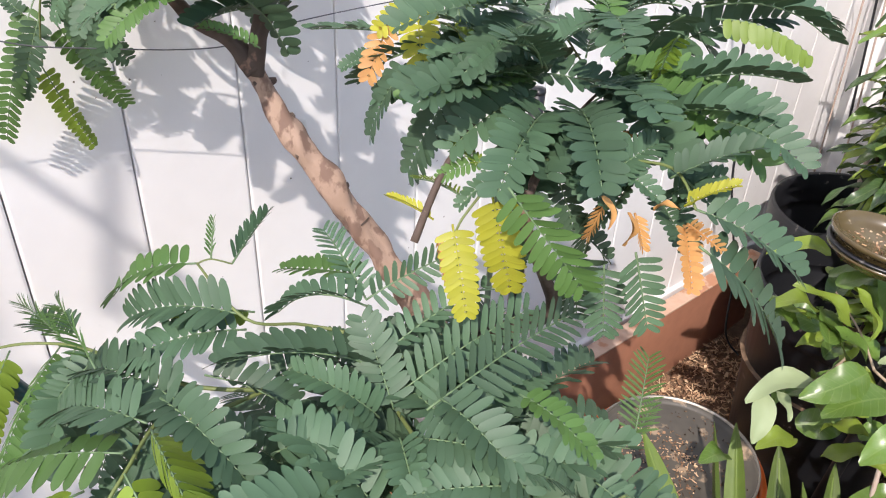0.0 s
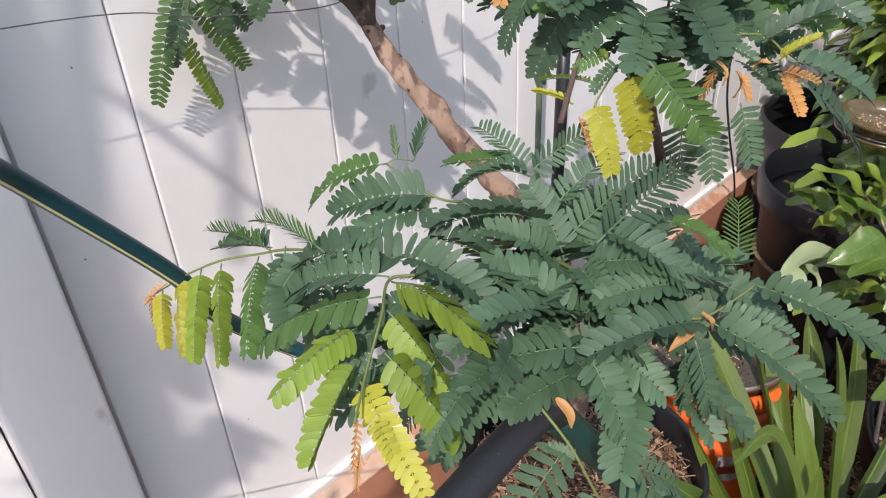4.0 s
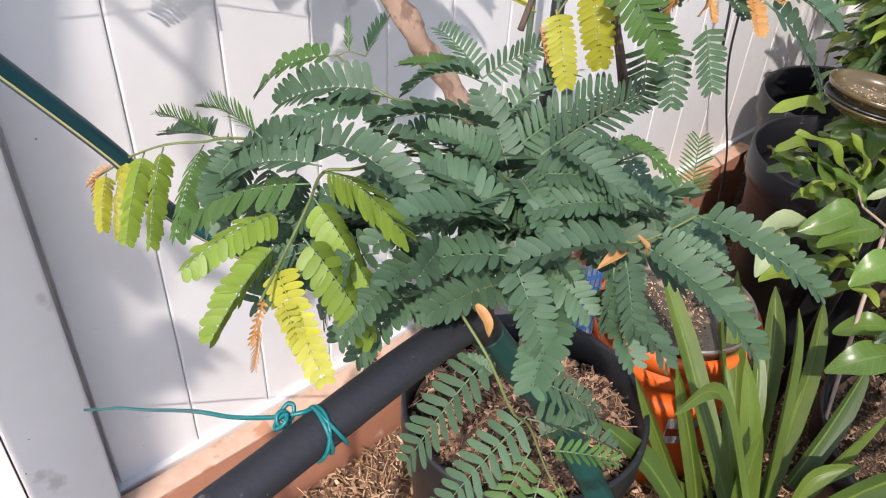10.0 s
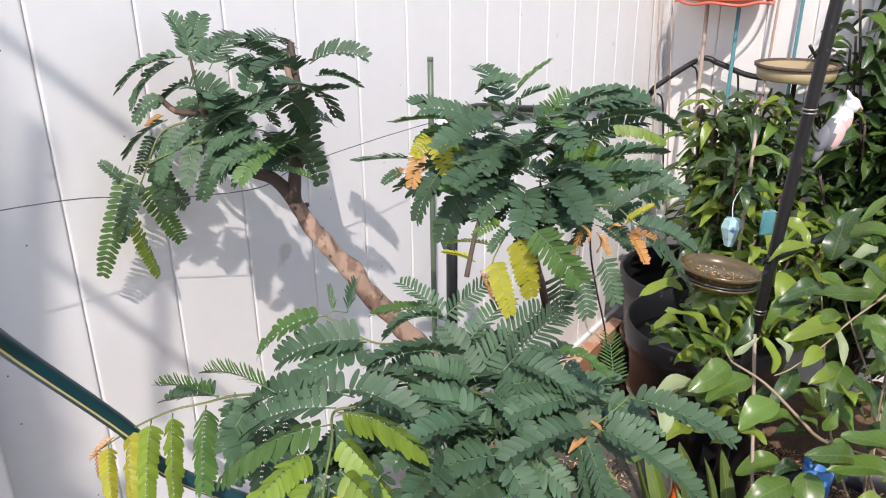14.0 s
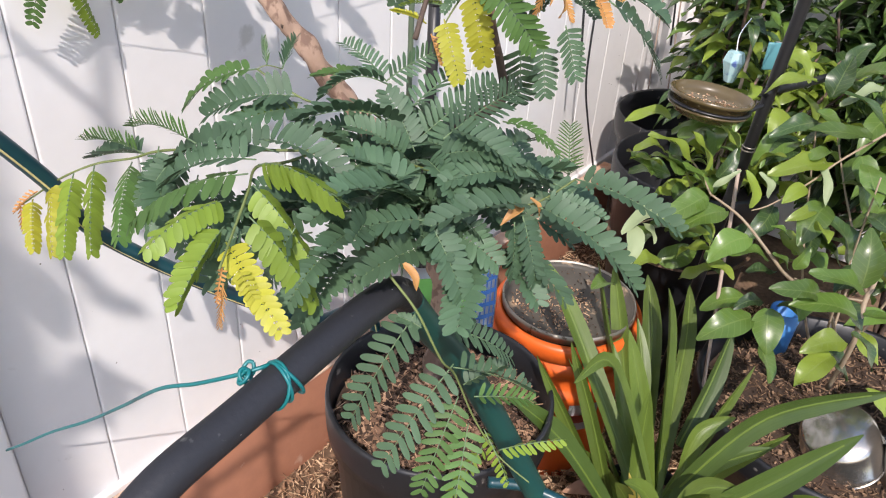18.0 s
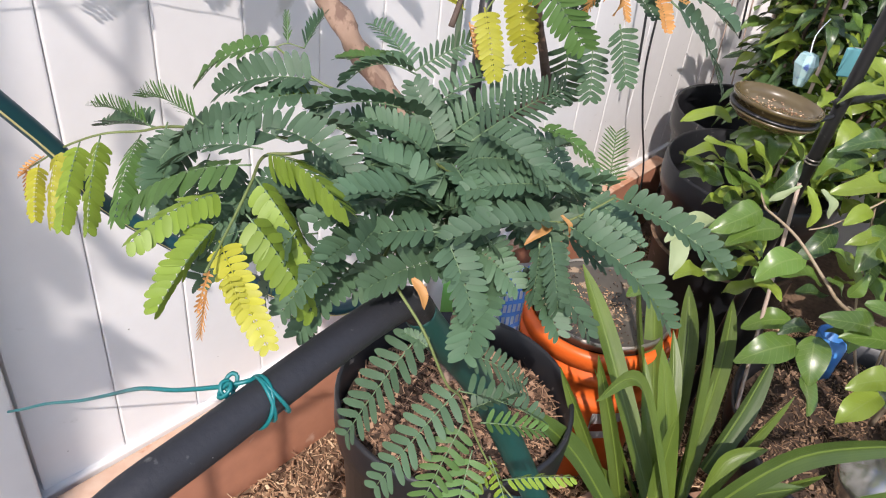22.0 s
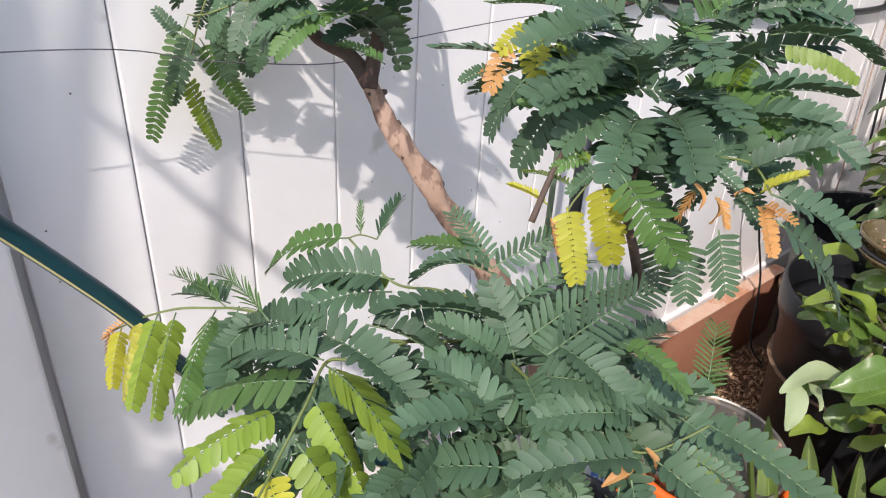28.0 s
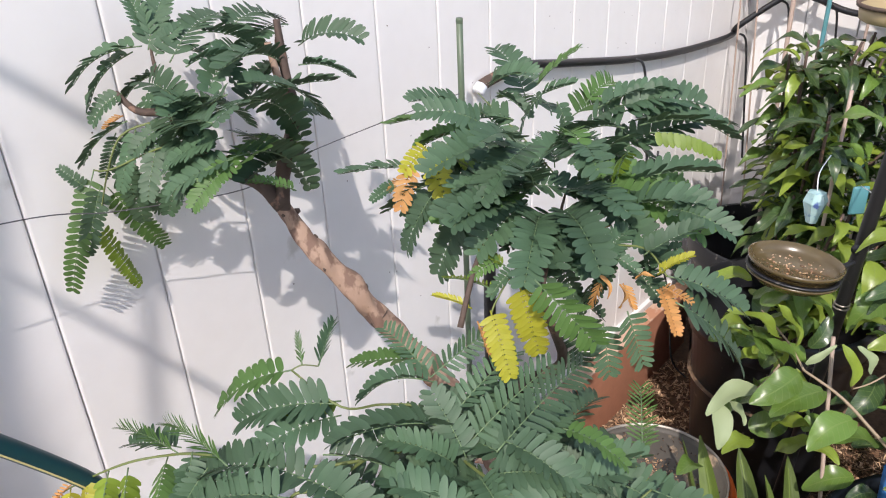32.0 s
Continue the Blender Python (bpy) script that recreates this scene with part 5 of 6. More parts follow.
def fill(count, centre, radii, seed, mats=(None,)):
    """Inner leaves of a leaf group: they start near its middle and arch outwards and down."""
    r = random.Random(seed)
    c = Vector(centre)
    for _ in range(count):
        a, e = r.uniform(0, 6.283), r.uniform(-0.35, 0.75)
        d = Vector((math.cos(a) * math.cos(e), math.sin(a) * math.cos(e), math.sin(e)))
        q = r.uniform(0.25, 0.6)
        start = c + Vector((d.x * radii[0], d.y * radii[1], d.z * radii[2])) * q
        long = r.uniform(0.06, 0.10)
        end = start + d * long + Vector((0, 0, -0.25 * long))
        end.z = max(end.z, c.z - 0.02)
        pinnate(tree, start, end, r.uniform(0.12, 0.28), r.choice(mats))


fill(17, (0.10, -0.45, 1.172), (0.15, 0.13, 0.035), 17, (None, None, None, LEAF_MID))
fill(36, (0.07, -0.47, 1.125), (0.14, 0.11, 0.07), 12, (None, None, None, None, LEAF_MID))
fill(30, (-0.17, -0.53, 0.925), (0.15, 0.11, 0.03), 23)
fill(26, (-0.09, -0.54, 0.918), (0.10, 0.10, 0.02), 14)
fill(9, (-0.12, -0.60, 0.905), (0.09, 0.05, 0.02), 16)
fill(9, (-0.07, -0.165, 1.175), (0.10, 0.07, 0.05), 15)

# ---- glossy shrub, strap-leaved lily ----
shrub = broad_leaved = thing("glossy_shrub", (0.78, -0.85, 0.26), "leafy shrub with broad glossy green leaves on pale twigs", "shrub")
lily = thing("strap_lily", (0.36, -0.70, 0.0), "clump of strap-leaved lily with arching green leaves", "plant")
ovate(shrub, (0.566, -0.607, 0.676), (0.488, -0.564, 0.647), 0.45, GLOSSY)
ovate(shrub, (0.573, -0.643, 0.656), (0.497, -0.593, 0.635), 0.5, GLOSSY)
ovate(shrub, (0.598, -0.509, 0.686), (0.557, -0.463, 0.702), 0.35, GLOSSY_SUNLIT)
ovate(shrub, (0.577, -0.567, 0.719), (0.544, -0.495, 0.765), 0.25, GLOSSY_SUNLIT)
ovate(shrub, (0.586, -0.592, 0.710), (0.588, -0.551, 0.770), 0.42, GLOSSY_SUNLIT)
ovate(shrub, (0.695, -0.472, 0.740), (0.626, -0.412, 0.735), 0.28, GLOSSY_SUNLIT)
ovate(shrub, (0.578, -0.610, 0.687), (0.606, -0.640, 0.721), 0.25, PALE_UNDER)
ovate(shrub, (0.555, -0.581, 0.684), (0.540, -0.524, 0.736), 0.6, GLOSSY)
ovate(shrub, (0.570, -0.599, 0.687), (0.549, -0.553, 0.724), 0.6, GLOSSY)
ovate(shrub, (0.601, -0.675, 0.662), (0.613, -0.649, 0.721), 0.45, GLOSSY_SUNLIT)
ovate(shrub, (0.626, -0.692, 0.677), (0.625, -0.669, 0.720), 0.6, PALE_UNDER)
ovate(shrub, (0.714, -0.748, 0.733), (0.632, -0.678, 0.720), 0.38, GLOSSY_SUNLIT)
ovate(shrub, (0.673, -0.736, 0.697), (0.622, -0.716, 0.680), 0.45, GLOSSY_SUNLIT)
ovate(shrub, (0.708, -0.740, 0.732), (0.664, -0.777, 0.680), 0.25, PALE_UNDER)
ovate(shrub, (0.778, -0.795, 0.769), (0.706, -0.702, 0.785), 0.36, GLOSSY)
ovate(shrub, (0.755, -0.791, 0.745), (0.700, -0.849, 0.663), 0.42, GLOSSY)
ovate(shrub, (0.666, -0.762, 0.668), (0.612, -0.732, 0.656), 0.35, GLOSSY_SUNLIT)
ovate(shrub, (0.791, -0.703, 0.770), (0.715, -0.646, 0.754), 0.35, GLOSSY_DARK)
ovate(shrub, (0.811, -0.724, 0.826), (0.812, -0.812, 0.784), 0.32, GLOSSY_DARK)
ovate(shrub, (0.823, -0.673, 0.828), (0.745, -0.611, 0.815), 0.22, GLOSSY_SUNLIT)
ovate(shrub, (0.825, -0.704, 0.807), (0.868, -0.709, 0.876), 0.5, GLOSSY_DARK)
ovate(shrub, (0.889, -0.768, 0.829), (0.813, -0.722, 0.805), 0.3, PALE_UNDER)
ovate(shrub, (0.576, -0.691, 0.622), (0.503, -0.654, 0.594), 0.5, GLOSSY)
ovate(shrub, (0.579, -0.731, 0.594), (0.529, -0.673, 0.608), 0.42, GLOSSY)
ovate(shrub, (0.568, -0.551, 0.621), (0.488, -0.501, 0.594), 0.38, PALE_UNDER)
ovate(shrub, (0.519, -0.511, 0.596), (0.472, -0.536, 0.549), 0.5, PALE_UNDER)
ovate(shrub, (0.530, -0.521, 0.601), (0.515, -0.557, 0.582), 0.6, PALE_UNDER)
ovate(shrub, (0.616, -0.747, 0.623), (0.595, -0.717, 0.649), 0.5, GLOSSY)
ovate(shrub, (0.596, -0.771, 0.583), (0.618, -0.783, 0.622), 0.5, GLOSSY)
ovate(shrub, (0.591, -0.764, 0.582), (0.575, -0.736, 0.612), 0.4, GLOSSY)
ovate(shrub, (0.572, -0.882, 0.605), (0.522, -0.804, 0.634), 0.42, GLOSSY)
ovate(shrub, (0.571, -0.876, 0.608), (0.610, -0.855, 0.693), 0.45, GLOSSY)
ovate(shrub, (0.657, -0.841, 0.597), (0.661, -0.786, 0.669), 0.6, GLOSSY_DARK)
ovate(shrub, (0.517, -0.745, 0.513), (0.434, -0.689, 0.489), 0.45, GLOSSY)
ovate(shrub, (0.540, -0.762, 0.527), (0.491, -0.791, 0.474), 0.6, GLOSSY)
ovate(shrub, (0.528, -0.829, 0.596), (0.471, -0.764, 0.609), 0.4, GLOSSY)
ovate(shrub, (0.547, -0.888, 0.572), (0.479, -0.798, 0.590), 0.38, GLOSSY)
ovate(shrub, (0.517, -0.887, 0.539), (0.455, -0.838, 0.533), 0.45, GLOSSY_SUNLIT)
ovate(shrub, (0.553, -0.894, 0.573), (0.574, -0.957, 0.573), 0.42, GLOSSY)
ovate(shrub, (0.494, -0.878, 0.520), (0.425, -0.850, 0.489), 0.5, GLOSSY_SUNLIT)
ovate(shrub, (0.531, -0.891, 0.551), (0.509, -0.940, 0.514), 0.5, GLOSSY_DARK)
ovate(shrub, (0.503, -0.772, 0.477), (0.474, -0.814, 0.437), 0.6, GLOSSY)
ovate(shrub, (0.504, -0.941, 0.482), (0.487, -0.980, 0.458), 0.5, GLOSSY_SUNLIT)
ovate(shrub, (0.540, -0.749, 0.537), (0.493, -0.718, 0.533), 0.4, GLOSSY_DARK)
ovate(shrub, (0.635, -0.619, 0.744), (0.614, -0.553, 0.797), 0.5, GLOSSY)
ovate(shrub, (0.637, -0.512, 0.728), (0.676, -0.558, 0.762), 0.4, GLOSSY)
ovate(shrub, (0.780, -0.685, 0.721), (0.716, -0.654, 0.698), 0.5, GLOSSY_DARK)
ovate(shrub, (0.865, -0.635, 0.787), (0.848, -0.695, 0.746), 0.5, GLOSSY_SUNLIT)
ovate(shrub, (0.833, -0.624, 0.760), (0.776, -0.632, 0.715), 0.5, GLOSSY_SUNLIT)
ovate(shrub, (0.811, -0.844, 0.682), (0.763, -0.796, 0.692), 0.4, GLOSSY_DARK)
ovate(shrub, (0.721, -0.882, 0.636), (0.686, -0.938, 0.579), 0.5, GLOSSY)
ovate(shrub, (0.638, -0.598, 0.679), (0.669, -0.611, 0.730), 0.4, GLOSSY_DARK)
ovate(shrub, (0.625, -0.566, 0.587), (0.625, -0.626, 0.566), 0.45, GLOSSY_DARK)
ovate(shrub, (0.585, -0.846, 0.563), (0.575, -0.904, 0.532), 0.5, GLOSSY_DARK)
ovate(shrub, (0.701, -0.745, 0.619), (0.701, -0.812, 0.592), 0.5, GLOSSY_DARK)
ovate(shrub, (0.684, -0.694, 0.639), (0.609, -0.676, 0.595), 0.4, GLOSSY_DARK)
ovate(shrub, (0.593, -0.904, 0.611), (0.598, -0.955, 0.602), 0.5, GLOSSY)
ovate(shrub, (0.853, -0.608, 0.863), (0.833, -0.662, 0.823), 0.4, GLOSSY_SUNLIT)
ovate(shrub, (0.866, -0.711, 0.848), (0.899, -0.731, 0.895), 0.5, GLOSSY_DARK)
part('branch', tube([(0.588, -0.607, 0.668), (0.583, -0.669, 0.647), (0.584, -0.733, 0.598), (0.604, -0.767, 0.560), (0.734, -0.834, 0.452), (0.789, -0.880, 0.307)], (0.002, 0.004), 7, 5), PALE_TWIG, shrub)
part('branch', tube([(0.785, -0.810, 0.782), (0.725, -0.762, 0.734), (0.683, -0.739, 0.705), (0.624, -0.700, 0.670), (0.599, -0.677, 0.659)], (0.0022, 0.0011), 7, 5), PALE_TWIG, shrub)
part('branch', tube([(0.785, -0.810, 0.782), (0.809, -0.868, 0.713), (0.656, -0.887, 0.592), (0.604, -0.887, 0.569), (0.590, -0.896, 0.495), (0.666, -0.885, 0.335)], (0.003, 0.005), 7, 5), PALE_TWIG, shrub)
part('branch', tube([(0.604, -0.887, 0.569), (0.593, -0.834, 0.564), (0.590, -0.777, 0.571)], (0.002, 0.0015), 7, 5), PALE_TWIG, shrub)
part('branch', tube([(0.588, -0.607, 0.668), (0.614, -0.569, 0.692), (0.642, -0.513, 0.716)], (0.002, 0.001), 7, 5), PALE_TWIG, shrub)
part('branch', tube([(0.591, -0.571, 0.664), (0.568, -0.551, 0.621), (0.527, -0.517, 0.601)], (0.002, 0.001), 7, 5), PALE_TWIG, shrub)
part('branch', tube([(0.609, -0.889, 0.573), (0.667, -0.857, 0.595), (0.753, -0.784, 0.680), (0.837, -0.716, 0.777)], (0.0028, 0.0014), 7, 5), PALE_TWIG, shrub)
strap(lily, (0.263, -0.736, 0.215), (0.347, -0.545, 0.444), (0.355, -0.435, 0.567), 0.023)
strap(lily, (0.275, -0.733, 0.215), (0.449, -0.545, 0.382), (0.527, -0.453, 0.491), 0.022)
strap(lily, (0.250, -0.718, 0.215), (0.496, -0.548, 0.356), (0.592, -0.461, 0.454), 0.022)
strap(lily, (0.314, -0.694, 0.215), (0.512, -0.595, 0.372), (0.602, -0.528, 0.456), 0.024)
strap(lily, (0.302, -0.729, 0.215), (0.439, -0.649, 0.424), (0.495, -0.604, 0.518), 0.027)
strap(lily, (0.285, -0.725, 0.215), (0.548, -0.645, 0.352), (0.657, -0.596, 0.436), 0.022)
strap(lily, (0.258, -0.736, 0.215), (0.274, -0.672, 0.426), (0.293, -0.620, 0.554), 0.021)
strap(lily, (0.180, -0.681, 0.306), (0.164, -0.618, 0.423), (0.149, -0.543, 0.551), 0.016)
strap(lily, (0.199, -0.684, 0.291), (0.203, -0.629, 0.424), (0.204, -0.568, 0.557), 0.016)
strap(lily, (0.216, -0.738, 0.334), (0.216, -0.636, 0.534), (0.121, -0.618, 0.562), 0.015)
strap(lily, (0.384, -0.720, 0.297), (0.467, -0.720, 0.370), (0.555, -0.717, 0.453), 0.028, STRAP_DARK)
strap(lily, (0.301, -0.756, 0.312), (0.342, -0.759, 0.372), (0.386, -0.792, 0.410), 0.018)
strap(lily, (0.273, -0.759, 0.312), (0.337, -0.839, 0.470), (0.392, -0.974, 0.574), 0.023, STRAP_DARK)
strap(lily, (0.213, -0.783, 0.295), (0.251, -0.860, 0.427), (0.299, -0.958, 0.553), 0.027, STRAP_DARK)
strap(lily, (0.265, -0.766, 0.298), (0.309, -0.802, 0.368), (0.351, -0.861, 0.417), 0.021, STRAP_DARK)
strap(lily, (0.190, -0.782, 0.304), (0.228, -0.797, 0.384), (0.245, -0.851, 0.410), 0.022)
strap(lily, (0.167, -0.686, 0.322), (0.118, -0.614, 0.444), (0.058, -0.554, 0.544), 0.022, STRAP_DARK)
strap(lily, (0.171, -0.779, 0.320), (0.156, -0.739, 0.402), (0.117, -0.720, 0.443), 0.018)
strap(lily, (0.348, -0.918, 0.335), (0.328, -0.960, 0.364), (0.283, -1.006, 0.362), 0.024)
strap(lily, (0.196, -0.726, 0.288), (0.232, -0.707, 0.410), (0.243, -0.688, 0.505), 0.018)
strap(lily, (0.261, -0.686, 0.215), (0.443, -0.628, 0.329), (0.508, -0.559, 0.421), 0.020)
strap(lily, (0.188, -0.712, 0.324), (0.108, -0.731, 0.314), (0.026, -0.742, 0.309), 0.02)
strap(lily, (0.168, -0.765, 0.275), (0.202, -0.729, 0.325), (0.236, -0.689, 0.377), 0.027, YELLOW_STRAP)

for k in range(9):
    a = k * 0.7 + 0.3
    b = Vector((0.30 + 0.03 * math.cos(a), -0.715 + 0.03 * math.sin(a), 0.20))
    strap(lily, b, b + Vector((0.07 * math.cos(a), 0.07 * math.sin(a), 0.13)), b + Vector((0.15 * math.cos(a), 0.15 * math.sin(a), 0.20 + 0.03 * (k % 3))), 0.017)
lily_pot = nursery_pot((0.31, -0.71), 0.085, 0.22, "small black pot holding the strap lily", 0.03, 120)
r2 = random.Random(21)
for k in range(70):
    b = Vector((r2.uniform(0.62, 1.0), r2.uniform(-0.98, -0.68), r2.uniform(0.42, 0.82)))
    a = r2.uniform(0, 6.28)
    d = Vector((math.cos(a), math.sin(a), r2.uniform(-0.9, 0.3))).normalized()
    ovate(shrub, b, b + d * r2.uniform(0.06, 0.10), r2.uniform(0.38, 0.55), r2.choice((GLOSSY, GLOSSY, GLOSSY_DARK, GLOSSY_SUNLIT)), r2.uniform(0.05, 0.2))
for k in range(46):
    b = Vector((r2.uniform(0.50, 0.80), r2.uniform(-0.66, -0.47), r2.uniform(0.46, 0.74)))
    if b.z > 0.56 and abs(b.y + 0.92 - 0.2274 * (b.x + 0.62)) < 0.055:
        b.y += 0.10
    a = r2.uniform(0, 6.28)
    d = Vector((math.cos(a), math.sin(a), r2.uniform(-0.7, 0.4))).normalized()
    ovate(shrub, b, b + d * r2.uniform(0.05, 0.085), r2.uniform(0.38, 0.55), r2.choice((GLOSSY, GLOSSY, GLOSSY_SUNLIT)), r2.uniform(0.05, 0.2))
for k in range(4):
    a = k * 1.6
    part("stem", tube([(0.78, -0.86, 0.26), (0.78 + 0.08 * math.cos(a), -0.84 + 0.07 * math.sin(a), 0.46), (0.80 + 0.15 * math.cos(a), -0.83 + 0.13 * math.sin(a), 0.76)], (0.0036, 0.0014), 7, 5), PALE_TWIG, shrub)


def whorl_shrub(name, label, foot, tops, leaf_long, mats, seed, per=26, drop=0.45, bare=0.30, broad=1.0):
    """Upright stems that carry drooping whorls of long leaves."""
    r = random.Random(seed)
    plant = thing(name, foot, label, "shrub")
    f = Vector(foot)
    for top in tops:
        t = Vector(top)
        mid = f.lerp(t, 0.5) + Vector((r.uniform(-0.03, 0.03), r.uniform(-0.03, 0.03), 0.02))
        part("stem", tube([f, mid, t], (0.006, 0.003), 7, 6), BARK_DARK, plant)
        line = curve_points([f, mid, t], 10)
        for k in range(per):
            u = bare + (1 - bare) * (k + r.random()) / per
            p = line[min(int(u * (len(line) - 1)), len(line) - 1)]
            a = k * 2.4 + r.uniform(-0.4, 0.4)
            d = Vector((math.cos(a), math.sin(a), r.uniform(-drop, 0.35))).normalized()
            b = p + d * 0.012
            ovate(plant, b, b + d * leaf_long * r.uniform(0.7, 1.15) + Vector((0, 0, -0.15 * leaf_long)), broad * r.uniform(0.34, 0.46), r.choice(mats), r.uniform(0.10, 0.28))
    return plant


r5 = random.Random(51)


def tops(count, x, y, z):
    return [(r5.uniform(*x), r5.uniform(*y), r5.uniform(*z)) for _ in range(count)]


whorl_shrub("corner_shrub", "bushy dark green shrub with drooping long leaves by the fence corner", (1.40, -0.30, 0.30), tops(13, (1.06, 1.44), (-0.50, -0.31), (0.83, 1.02)) + [(1.12, -0.40, 0.72), (1.22, -0.48, 0.74), (1.38, -0.50, 0.76)], 0.092, (GLOSSY, GLOSSY_DARK, GLOSSY_DARK, GLOSSY_SUNLIT, GLOSSY_DARK), 31, 30, bare=0.48, broad=0.82)
whorl_shrub("tall_shrub", "tall leafy shrub against the side fence", (1.60, -0.72, 0.10), tops(16, (1.48, 1.70), (-1.06, -0.56), (1.10, 1.48)) + tops(7, (1.52, 1.66), (-0.98, -0.72), (1.45, 1.66)) + tops(9, (1.38, 1.64), (-0.84, -0.50), (0.72, 1.05)), 0.10, (GLOSSY, GLOSSY_DARK, GLOSSY_DARK), 32, 46)
whorl_shrub("side_shrub", "dense dark green shrub along the side fence", (1.58, -1.20, 0.05), tops(9, (1.42, 1.68), (-1.45, -1.0), (0.95, 1.30)), 0.11, (GLOSSY, GLOSSY_DARK, GLOSSY_DARK), 35, 40)
whorl_shrub("low_shrub", "low light green leafy shrub behind the saucer", (1.04, -0.45, 0.31), tops(8, (1.02, 1.30), (-0.72, -0.48), (0.66, 0.78)), 0.080, (GLOSSY_SUNLIT, GLOSSY_SUNLIT, GLOSSY), 33, 26, 0.2)
whorl_shrub("broad_shrub", "broad-leaved green shrub behind the black pole", (1.20, -0.92, 0.12), tops(10, (1.04, 1.40), (-1.08, -0.78), (0.76, 0.96)), 0.115, (GLOSSY, GLOSSY, GLOSSY_DARK, GLOSSY_SUNLIT), 34, 28)
# ---- a branch overhead, seen only by its shadow on the post ----
bough = thing("overhanging_branch", (-2.7, -0.9, 0.0), "leafy branch hanging over the fence post", "tree")
part("limb", tube([(-2.7, -0.9, 0.0), (-2.68, -0.9, 1.2), (-2.55, -0.9, 2.1), (-2.0, -0.85, 2.38), (-1.50, -0.80, 2.20)], (0.03, 0.005), 8, 6), BARK_DARK, bough)
r4 = random.Random(41)
for k in range(34):
    b = Vector((-1.50 + r4.uniform(-0.14, 0.06), -0.80 + r4.uniform(-0.08, 0.08), 2.17 + r4.uniform(-0.26, 0.16)))
    a = r4.uniform(0, 6.28)
    ovate(bough, b, b + Vector((0.07 * math.cos(a), 0.07 * math.sin(a), -0.05)), 0.5, GLOSSY)

# ---- pole with saucer, ornaments and canes ----
pole = thing("pole", (0.787, -0.605, 0), "slim black pole with wire ties among the pots", "pole")
part("shaft", tube([(0.762, -0.555, 0), (0.787, -0.600, 0.683), (0.812, -0.645, 1.36)], 0.0112, 14), POLE_BLACK, pole)
for z in (0.683, 0.69, 1.083, 1.090):
    part("tie", lathe((0.787 + 0.037 * (z - 0.683), -0.600 - 0.066 * (z - 0.683), z), [(0.0114, -0.0015), (0.0142, 0), (0.0114, 0.0015)], 20), STEEL, pole, "bright wire tie")
saucer = thing("saucer", (0.655, -0.545, 0.79), "smoky brown plastic saucers stacked beside the black pole", "saucer")
TIP = Euler((radians(3), radians(6), 0)).to_matrix()
part("bowl", lathe((0.655, -0.545, 0.792), [(0, 0.0), (0.060, 0.0), (0.064, 0.004), (0.068, 0.016), (0.071, 0.017), (0.073, 0.024), (0.0705, 0.0245), (0.067, 0.013), (0.060, 0.006), (0, 0.005)], 48, TIP), DISH, saucer)
part("lower_bowl", lathe((0.655, -0.545, 0.792), [(0, -0.016), (0.050, -0.016), (0.058, -0.012), (0.066, -0.003), (0.070, -0.002), (0.070, 0.002), (0.060, 0.002), (0, -0.002)], 48, TIP), DISH, saucer)
part("band", lathe((0.655, -0.545, 0.792), [(0.066, 0.003), (0.072, 0.004), (0.0725, 0.007), (0.066, 0.008), (0.066, 0.003)], 48, TIP), BLACK_PLASTIC, saucer, "dark ring between the bowls")
part("bracket", tube([(0.70, -0.565, 0.768), (0.74, -0.584, 0.768), (0.785, -0.605, 0.775)], 0.005, 8, 4), BLACK_PLASTIC, saucer)


def crumb_place(r):
    a, q = r.uniform(0, 6.283), 0.056 * math.sqrt(r.random())
    return Vector((0.655, -0.545, 0.792)) + TIP @ Vector((q * math.cos(a), q * math.sin(a), 0.0062))


scatter("crumb_layer", chips(90, crumb_place, (0.0015, 0.006), seed=9), saucer, "", "")
cross_arm = thing("cross_arm", (0.87, -0.63, 0.80), "short black rod clamped to the pole", "rod")
part("rod", tube([(0.775, -0.603, 0.80), (1.0, -0.68, 0.80)], 0.008, 10), BLACK_PLASTIC, cross_arm)

bird = thing("bird_ornament", (0.87, -0.665, 1.05), "pink bird-shaped garden ornament with grey wing and white crest", "ornament")
bm = bmesh.new()
for px, py, pz, rx, ry, rz, turn in ((0.868, -0.662, 1.038, 0.021, 0.019, 0.036, 16), (0.878, -0.673, 1.062, 0.0165, 0.016, 0.026, 10), (0.886, -0.682, 1.088, 0.0145, 0.013, 0.015, 0), (0.856, -0.650, 1.030, 0.013, 0.014, 0.029, 22), (0.852, -0.646, 1.002, 0.008, 0.007, 0.020, 26)):
    bmesh.ops.create_uvsphere(bm, u_segments=18, v_segments=12, radius=1, matrix=Matrix.Translation((px, py, pz)) @ Euler((0, radians(turn), radians(-40))).to_matrix().to_4x4() @ Matrix.Diagonal((rx, ry, rz, 1)))
bmesh.ops.create_cone(bm, segments=10, radius1=0.008, radius2=0.0015, depth=0.024, cap_ends=True, matrix=Matrix.Translation((0.879, -0.676, 1.106)) @ Euler((0, radians(-34), radians(-40))).to_matrix().to_4x4())
bmesh.ops.create_cone(bm, segments=8, radius1=0.005, radius2=0.001, depth=0.014, cap_ends=True, matrix=Matrix.Translation((0.899, -0.695, 1.083)) @ Euler((0, radians(125), radians(-40))).to_matrix().to_4x4())
figure = part("figure", bm, PINK, bird)
figure.data.materials.append(BIRD_GREY)
figure.data.materials.append(BAG_WHITE)
